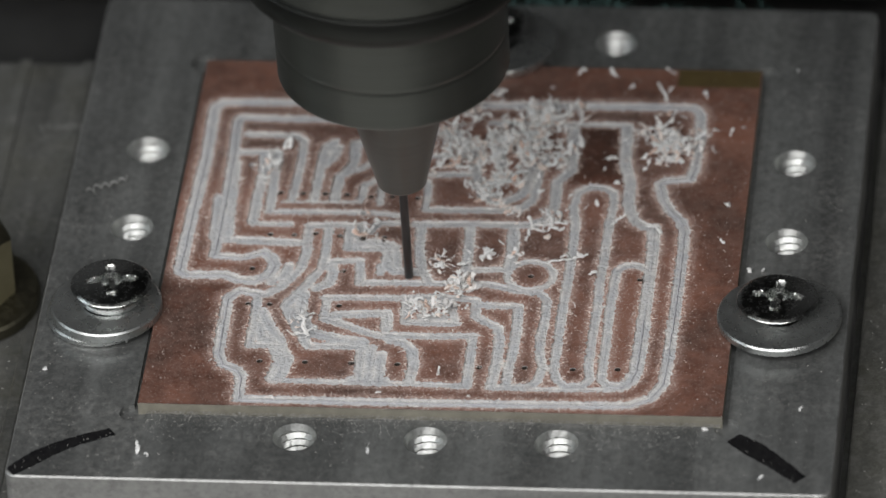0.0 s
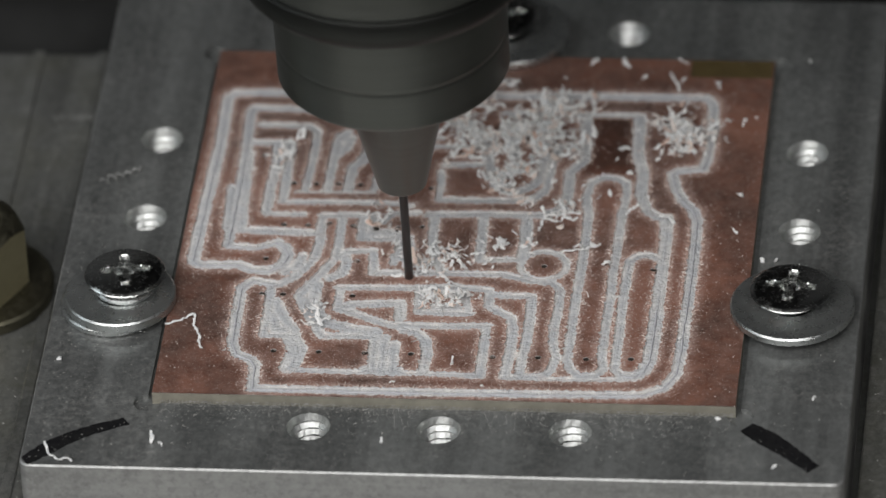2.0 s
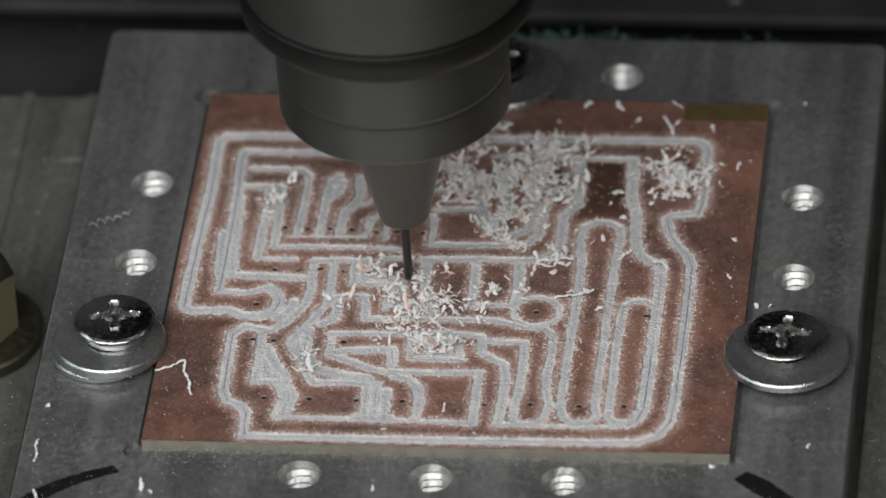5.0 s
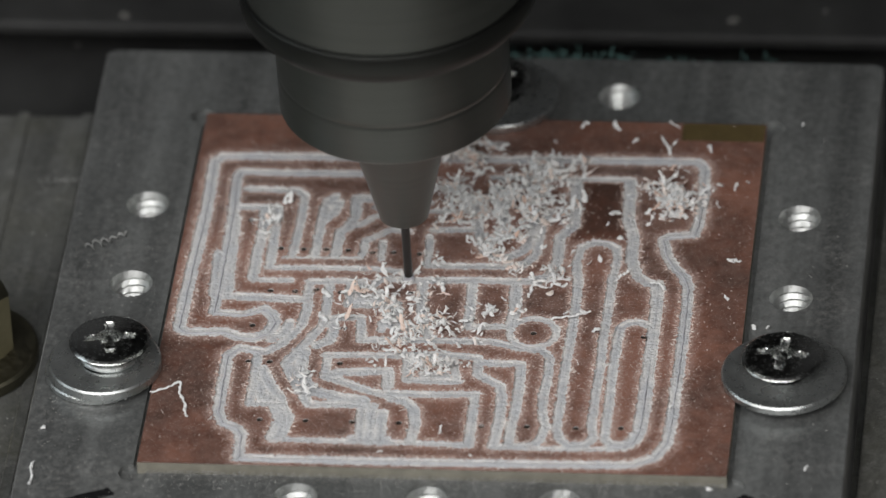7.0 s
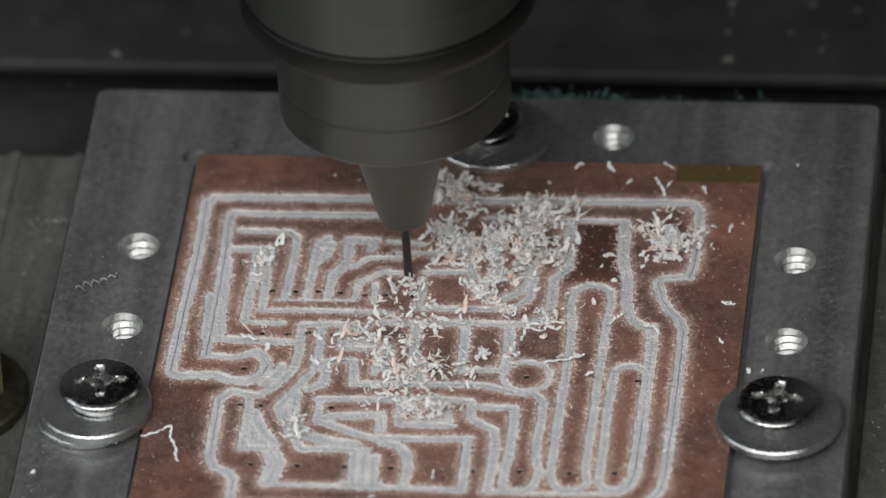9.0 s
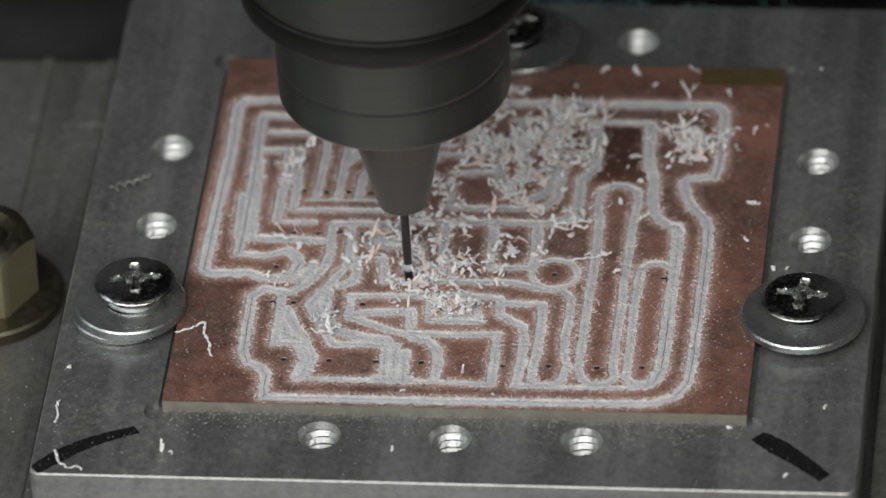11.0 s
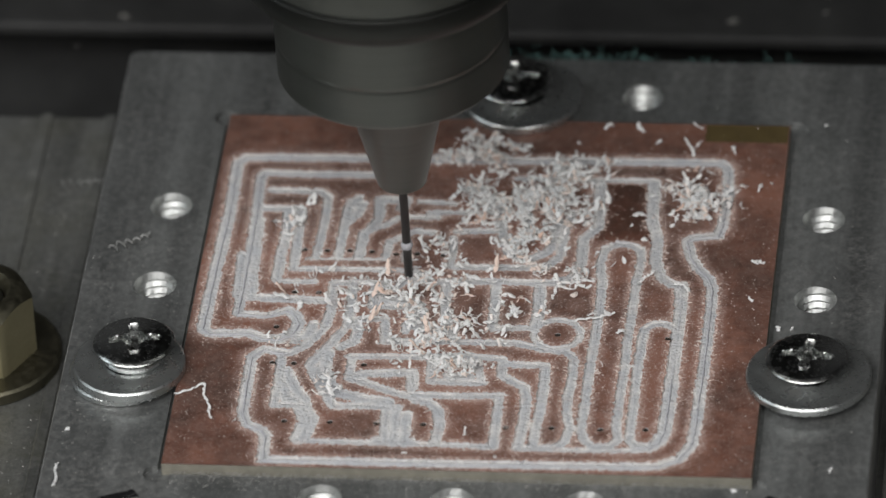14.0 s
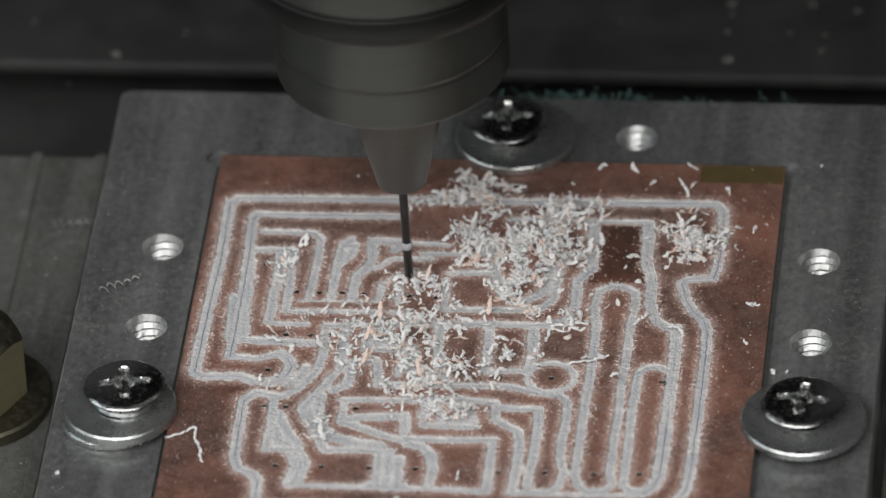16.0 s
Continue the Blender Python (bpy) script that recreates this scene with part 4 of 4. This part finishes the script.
def old_heaps():
    rng = random.Random(21)
    for x, y, sx, sy, n, high in HEAP_SPOTS:
        bm = bmesh.new()
        clots = [(rng.gauss(0, 0.5), rng.gauss(0, 0.5)) for _ in range(max(3, n // 7))]
        for _ in range(int(n * 1.9)):
            u, v = rng.choice(clots) if rng.random() < 0.75 else (rng.gauss(0, 0.5), rng.gauss(0, 0.5))
            u, v = u + rng.gauss(0, 0.5) / sx, v + rng.gauss(0, 0.5) / sy
            edge = max(0.0, 1 - math.hypot(u, v))
            long = rng.random() < 0.22
            for _ in range(1):
                at = (u * sx + rng.uniform(-0.3, 0.3), v * sy + rng.uniform(-0.3, 0.3), rng.uniform(0, high) * edge)
                if long:
                    add_curl(bm, rng, at, rng.uniform(0.8, 2.0), rng.uniform(0.14, 0.36), 2.0, 0.7)
                else:
                    add_crumb(bm, rng, at, rng.randint(2, 7), rng.choice((0.13, 0.16, 0.2, 0.26, 0.35)))
        for _ in range(n):
            u, v = rng.choice(clots)
            u, v = u + rng.gauss(0, 0.6) / sx, v + rng.gauss(0, 0.6) / sy
            edge = max(0.0, 1 - math.hypot(u, v))
            add_curl(bm, rng, (u * sx, v * sy, rng.uniform(0, high) * edge), rng.uniform(0.7, 1.5), rng.uniform(0.05, 0.12), 3.2, 0.6)
        h = rides(tagged(part("shaving_heap", bm, SHAVING), "heap of pale curly shavings on the board", "shavings", "shaving heaps", "stuff"))
        h.location = Vector((x, y, 0.02)) * MM


old_heaps()


def lone_shavings():
    """Larger curls and crumbs that lie apart."""
    rng = random.Random(5)
    for x, y, z, length, width in LONE_SPOTS:
        bm = bmesh.new()
        length, width = length * 1.15, width * 1.1
        if length < 0.9:
            add_crumb(bm, rng, (0, 0, 0), rng.randint(2, 4), length * 0.5)
        else:
            add_curl(bm, rng, (0, 0, 0), length, width, 1.6, 0.35)
        s = rides(tagged(part("shaving", bm, SHAVING), "pale curled shaving lying loose", "shaving", "loose shavings"))
        s.location = Vector((x, y, z + 0.02)) * MM
    for course in ([(12.6, 7.1), (13.0, 9.8), (13.8, 9.3), (14.7, 8.8), (15.3, 9.8), (16.3, 9.3), (17.0, 10.1)],
                   [(15.2, 3.1), (18.0, 3.9), (19.3, 4.6), (20.2, 5.0)],
                   [(22.0, 10.1), (22.6, 11.4), (23.5, 12.3), (23.6, 13.3)],
                   [(26.2, 10.5), (27.2, 10.3), (27.7, 9.6), (28.0, 8.9)],
                   [(-6.2, 7.5), (-5.3, 8.3), (-4.9, 9.4), (-4.7, 10.5)],
                   [(25.3, 38.2), (25.8, 37.1), (26.3, 36.0), (26.6, 34.7)]):
        bm = bmesh.new()
        add_course(bm, rng, course, 0.42)
        rides(tagged(part("shaving", bm, SHAVING, at=(0, 0, 0.03)), "long wavy pale shaving lying on the board", "shaving", "loose shavings"))


lone_shavings()


def dust_grains():
    """Powder and crumbs strewn over the board, the plate and the table."""
    rng = random.Random(77)

    def grains(name, n, place, size, label, material=POWDER):
        verts, faces = [], []
        for _ in range(n):
            x, y, z = place()
            r = size * rng.choice((0.5, 0.6, 0.7, 0.8, 1.0, 1.5))
            k = len(verts)
            for dx, dy, dz in ((-1, -1, 0), (1, -0.8, 0), (0.9, 1, 0), (-1, 0.9, 0), (rng.uniform(-0.4, 0.4), rng.uniform(-0.4, 0.4), 1.3)):
                verts.append(((x + dx * r * rng.uniform(0.6, 1.3)) * MM, (y + dy * r * rng.uniform(0.6, 1.3)) * MM, (z + dz * r) * MM))
            faces += [(k, k + 1, k + 4), (k + 1, k + 2, k + 4), (k + 2, k + 3, k + 4), (k + 3, k, k + 4)]
        me = bpy.data.meshes.new(name)
        me.from_pydata(verts, [], faces)
        me.materials.append(material)
        return rides(tagged(new(name, me), label, "dust", kind="stuff"))

    xs, ys, _, dist, _ = FIELD

    def on_board():
        while True:
            x, y = rng.uniform(-27.5, 37), rng.uniform(-23.5, 40.8)
            d = dist[int((x - BX0) / CELL), int((y - BY0) / CELL)]
            if d > -0.1 and rng.random() < (0.16 if d > 2.2 else 0.35 if d > 1.0 else 0.85):
                return x, y, 0.0

    def by_front():
        return rng.uniform(-27, 37), -24.15 - abs(rng.gauss(0, rng.choice((0.5, 2.2)))), PLATE_TOP

    def on_plate():
        while True:
            x, y = rng.uniform(-41, 49.5), rng.uniform(-36, 54.5)
            if not (-29 < x < 38.2 and -25 < y < 42.4) and rng.random() < (0.95 if x < -26 else 0.4):
                return x, y, PLATE_TOP

    def on_table():
        x, y = rng.choice((rng.uniform(-52, -41.6), rng.uniform(51.4, 58))), rng.uniform(-34, 54)
        return x, y, PLATE_BOT if x < 0 else PLATE_BOT + 3.2

    grains("board_dust", 8000, on_board, 0.055, "pale powder strewn over the copper")
    grains("plate_edge_dust", 4200, by_front, 0.045, "pale powder along the board's front edge", PLATE_POWDER)
    grains("plate_dust", 2600, on_plate, 0.045, "pale powder strewn over the plate", PLATE_POWDER)
    grains("table_dust", 900, on_table, 0.06, "pale powder strewn over the table", PLATE_POWDER)


dust_grains()

# shavings thrown up by the drill: seconds of breakthrough, hole on the table
DRILLED = [(0.3, 0.0, 0.0), (2.0, -1.33, -1.94), (3.95, -1.26, 6.59), (5.95, -1.24, 10.57), (7.8, -1.2, 18.5), (10.5, -2.67, -0.47), (12.7, -3.98, 10.73), (14.95, -3.93, 18.6)]
FLUNG = []


def flung_shavings():
    rng = random.Random(31)
    kinds = []
    for i in range(7):
        ob = tagged(part("shaving_tuft", tuft(rng, 8, 1.6, 1.3, 0.33), SHAVING), "fresh tuft of pale shavings beside a drilled hole", "shavings", "fresh shavings", "stuff")
        kinds.append(ob)
    used = 0
    for t, x, y in DRILLED:
        for i in range(10):
            spot = (x + rng.gauss(-0.3, 6.4), 0.6 * y + 1.0 + rng.gauss(0.0, 2.9), 0.03) if i % 3 else (x + rng.gauss(0, 1.6), y + rng.gauss(-0.6, 0.8), 0.03)
            src = kinds[used % 7]
            m = pose(*(c * MM for c in spot), 0, 0, rng.uniform(0, 360))
            ob = src if used < 7 else copy_thing(src, m)
            ob.matrix_basis = m
            used += 1
            FLUNG.append((ob, t + 0.07 * i * rng.uniform(0.6, 1.2), (x, y, -3.2)))

    # long shavings that land away from the hole: start, course, width, second of landing
    for (x, y, z), course, width, t in (((-28.0, -11.8, 0), [(0.0, 0.0), (1.6, 0.8), (3.2, 2.0), (3.3, 0.0), (4.2, -2.0), (4.2, -3.3), (4.9, -4.7)], 0.36, 1.25), ((-38.9, -32.5, -1), [(0.0, 0.0), (0.7, -2.2), (2.0, -3.1), (2.8, -2.7), (3.7, -3.3)], 0.3, 1.3), ((-39.6, -23.4, -1), [(0.0, 0.0), (-0.2, -1.2), (0.2, -2.5), (-0.1, -4.6)], 0.3, 3.12),
                                        ((35.3, 14.7, 0), [(-0.7, 0.3), (-0.2, -0.2), (0.1, 0.3), (0.6, -0.1), (0.8, 0.5)], 0.4, 6.85)):
        bm = bmesh.new()
        add_course(bm, rng, course, width)
        ob = tagged(part("shaving", bm, SHAVING), "long wavy pale shaving flung clear of the drill", "shaving", "loose shavings")
        ob.location = Vector((x, y, z + 0.03)) * MM
        FLUNG.append((ob, t, (0.0, 0.0, -3.2)))
    # the clump beside the drill, knocked off the board as the spindle lifts
    clump = tagged(part("shaving_clump", tuft(rng, 130, 1.35, 1.2, 0.42, 2.4), SHAVING), "fluffy clump of pale shavings beside the drill", "shavings")
    clump.location = Vector((6.0, -1.7, 0.03)) * MM
    KNOCKED.append(clump)


KNOCKED = []
flung_shavings()


# ---- small litter round the plate ----
def swarf_curls():
    """Springy coils of aluminium left from milling the plate."""
    for x0, y0, x1, y1, z in ((-38.7, 15.7, -34.5, 18.7, -0.62), (-48.4, 40.1, -43.6, 41.1, -9.9)):
        bm = bmesh.new()
        turns, n, prev = 5, 90, None
        along = Vector((x1 - x0, y1 - y0, 0))
        side = Vector((-along.y, along.x, 0)).normalized()
        for i in range(n + 1):
            f = i / n
            a = f * turns * 2 * math.pi
            r = 0.42 * (1 - 0.35 * f) * (0.8 + 0.3 * math.sin(7 * f))
            c = along * f + side * (r * 1.6 * math.cos(a)) + Vector((0, 0, r * math.sin(a)))
            row = [bm.verts.new(c + d) for d in (side * 0.13, Vector((0, 0, 0.12)), -side * 0.13, Vector((0, 0, -0.12)))]
            if prev:
                for k in range(4):
                    bm.faces.new((prev[k], prev[(k + 1) % 4], row[(k + 1) % 4], row[k]))
            prev = row
        bmesh.ops.recalc_face_normals(bm, faces=bm.faces)
        s = rides(tagged(part("swarf_coil", bm, SWARF, smooth=True), "thin coiled strand of grey aluminium swarf", "swarf"))
        s.location = Vector((x0, y0, z)) * MM


swarf_curls()


def fluff():
    """Teal fibres and grime caught behind the plate's rear edge."""
    rng = random.Random(12)
    bm = bmesh.new()
    for _ in range(420):
        x = rng.uniform(0, 40) if rng.random() < 0.35 else rng.gauss(11, 5.5)
        add_curl(bm, rng, (x, 55.4 + abs(rng.gauss(0, 1.0)), rng.uniform(-4.0, -1.6)), rng.uniform(0.6, 1.8), rng.uniform(0.16, 0.36), 2.5, 0.6)
    rides(tagged(part("fibre_fluff", bm, FLUFF), "dark teal fibre fluff caught behind the plate", "fluff", kind="stuff"))


def ledge_specks():
    rng = random.Random(14)
    for x, y, z, r in ((-41.6, 77.3, -12, 0.7), (31.5, 78.9, -12, 0.7), (31.3, 84.1, -12, 0.35), (31.2, 89.9, -12, 0.5), (31.5, 87.6, -12, 0.35),
             (-52.7, 83.6, -12, 0.25), (-34.0, 81.9, -12, 0.2), (38.7, 84.3, -12, 0.3), (42.8, 83.9, -12, 0.35), (42.6, 81.0, -12, 0.3),
             (41.0, 90.2, -12, 0.3), (18.2, 86.0, -12, 0.2), (-46.9, 71.0, -12, 0.2), (46.5, 89.2, -12, 0.3)):
        bm = bmesh.new()
        for _ in range(4):
            add_curl(bm, rng, (rng.uniform(-0.3, 0.3) * r, rng.uniform(-0.3, 0.3) * r, 0), r * 1.2, r * 0.9, 3.0, 0.2)
        s = tagged(part("crumb", bm, GREYDUST), "greyish crumb lying on the dark ledge", "crumb", "ledge crumbs")
        s.location = Vector((x, y, z + 0.02)) * MM
        SLID.append(s)


fluff()
ledge_specks()


# ---- what moves ----
def motions():
    # cross table: seconds, millimetres to the right, millimetres away
    table = [(0, 0, 0), (1.5, 0, 0), (1.63, 1.33, 1.945), (3.3, 1.33, 1.945), (3.5, 1.305, -2.534), (3.68, 1.257, -6.59), (5.42, 1.257, -6.59),
             (5.62, 1.24, -10.57), (7.23, 1.24, -10.57), (7.5, 1.2, -16.554), (7.59, 1.197, -18.515), (9.27, 1.197, -18.515), (9.5, 1.587, -13.382),
             (9.7, 1.903, -9.306), (10.18, 2.67, 0.47), (11.76, 2.67, 0.47), (11.8, 2.726, -0.217), (12.0, 3.085, -3.299), (12.38, 3.977, -10.73),
             (14.05, 3.977, -10.73), (14.43, 3.933, -18.617), (16.0, 3.933, -18.617)]
    rows = []
    for (t0, x0, y0), (t1, x1, y1) in zip(table, table[1:]):
        n = max(1, round((t1 - t0) / 0.1)) if (x0, y0) != (x1, y1) else 1
        for i in range(n):
            f = i / n
            rows.append((t0 + (t1 - t0) * f, x0 + (x1 - x0) * f, y0 + (y1 - y0) * f))
        if n == 1 and t1 - t0 > 0.3:
            rows.append((t0 + 0.07, x0, y0))
            rows.append((t1 - 0.07, x0, y0))
    rows.append(table[-1])
    for ob in CARRIED:
        base = ob.matrix_basis.copy()
        walk(ob, [(t, Matrix.Translation((x * MM, y * MM, 0)) @ base) for t, x, y in rows])
    for ob in SLID:
        base = ob.matrix_basis.copy()
        walk(ob, [(t, Matrix.Translation((0, y * MM, 0)) @ base) for t, x, y in rows])
    def table_at(t):
        return [float(np.interp(t, [r[0] for r in rows], [r[i] for r in rows])) for i in (1, 2)]

    # shavings wait in the bore, are thrown clear, then ride on the board
    for ob, t0, hole in FLUNG:
        rest = ob.matrix_basis.copy()
        sunk = Matrix.Translation(Vector(hole) * MM - rest.translation) @ rest
        steps = sorted({r[0] for r in rows if not t0 - 0.04 < r[0] < t0 + 0.24} | {max(0.0, t0 - 0.04), t0, t0 + 0.08, t0 + 0.16, t0 + 0.2})
        keys = []
        for t in steps:
            f = min(1.0, max(0.0, (t - t0) / 0.16))
            x, y = table_at(t)
            m = sunk.lerp(rest, f)
            hop = 3.0 * math.sin(math.pi * f) * MM if 0 < f < 1 else 0.0
            keys.append((t, Matrix.Translation((x * MM, y * MM, hop)) @ Matrix.Translation(m.translation) @ rest.to_3x3().to_4x4()))
        walk(ob, keys)
    for ob in KNOCKED:
        rest = ob.matrix_basis.copy()
        fall = ((1.18, 0, 0, 0), (1.26, 4, -20, 5), (1.34, 9, -45, -3), (1.42, 14, -75, -8), (1.5, 15, -80, -9.9))
        keys = [(t, Matrix.Translation((x * MM, y * MM, 0)) @ rest) for t, x, y in rows if t < 1.1]
        keys += [(t, Matrix.Translation(Vector((dx, dy, dz)) * MM) @ rest) for t, dx, dy, dz in fall]
        x0, y0 = table_at(1.5)
        keys += [(t, Matrix.Translation(Vector((15 + x - x0, -80 + y - y0, -9.9)) * MM) @ rest) for t, x, y in rows if t > 1.52]
        walk(ob, keys)
    # spindle: a slow plunge, then a quick lift
    dips = [(-0.05, 1.33, 1.46, 4.7), (1.8, 3.05, 3.2, 4.8), (3.74, 5.08, 5.24, 4.9), (5.72, 7.03, 7.18, 4.8), (7.58, 9.02, 9.2, 5.15),
            (10.26, 11.55, 11.7, 4.8), (12.42, 13.8, 13.98, 4.9), (14.68, 15.84, 15.99, 4.75)]
    lift = [(0.0, -0.17)]
    for down, low, up, depth in dips:
        if down > 0:
            lift += [(down - 0.1, 0), (down, 0)]
        lift += [(low - (low - down) * 0.5, -depth * 0.5), (low - 0.04, -depth), (low, -depth), (up, 0)]
    lift.append((16.0, -0.02))
    walk(WOUND, [(0.0, pose(0, 0, -3.0 * MM)), (6.35, pose(0, 0, -3.0 * MM)), (6.95, pose(0, 0, 4.6 * MM)), (16.0, pose(0, 0, 4.6 * MM))])
    walk(SPINDLE, [(t, pose(0, 0, (z + 0.1) * MM, 0, -0.5, 0)) for t, z in sorted(lift)])


motions()
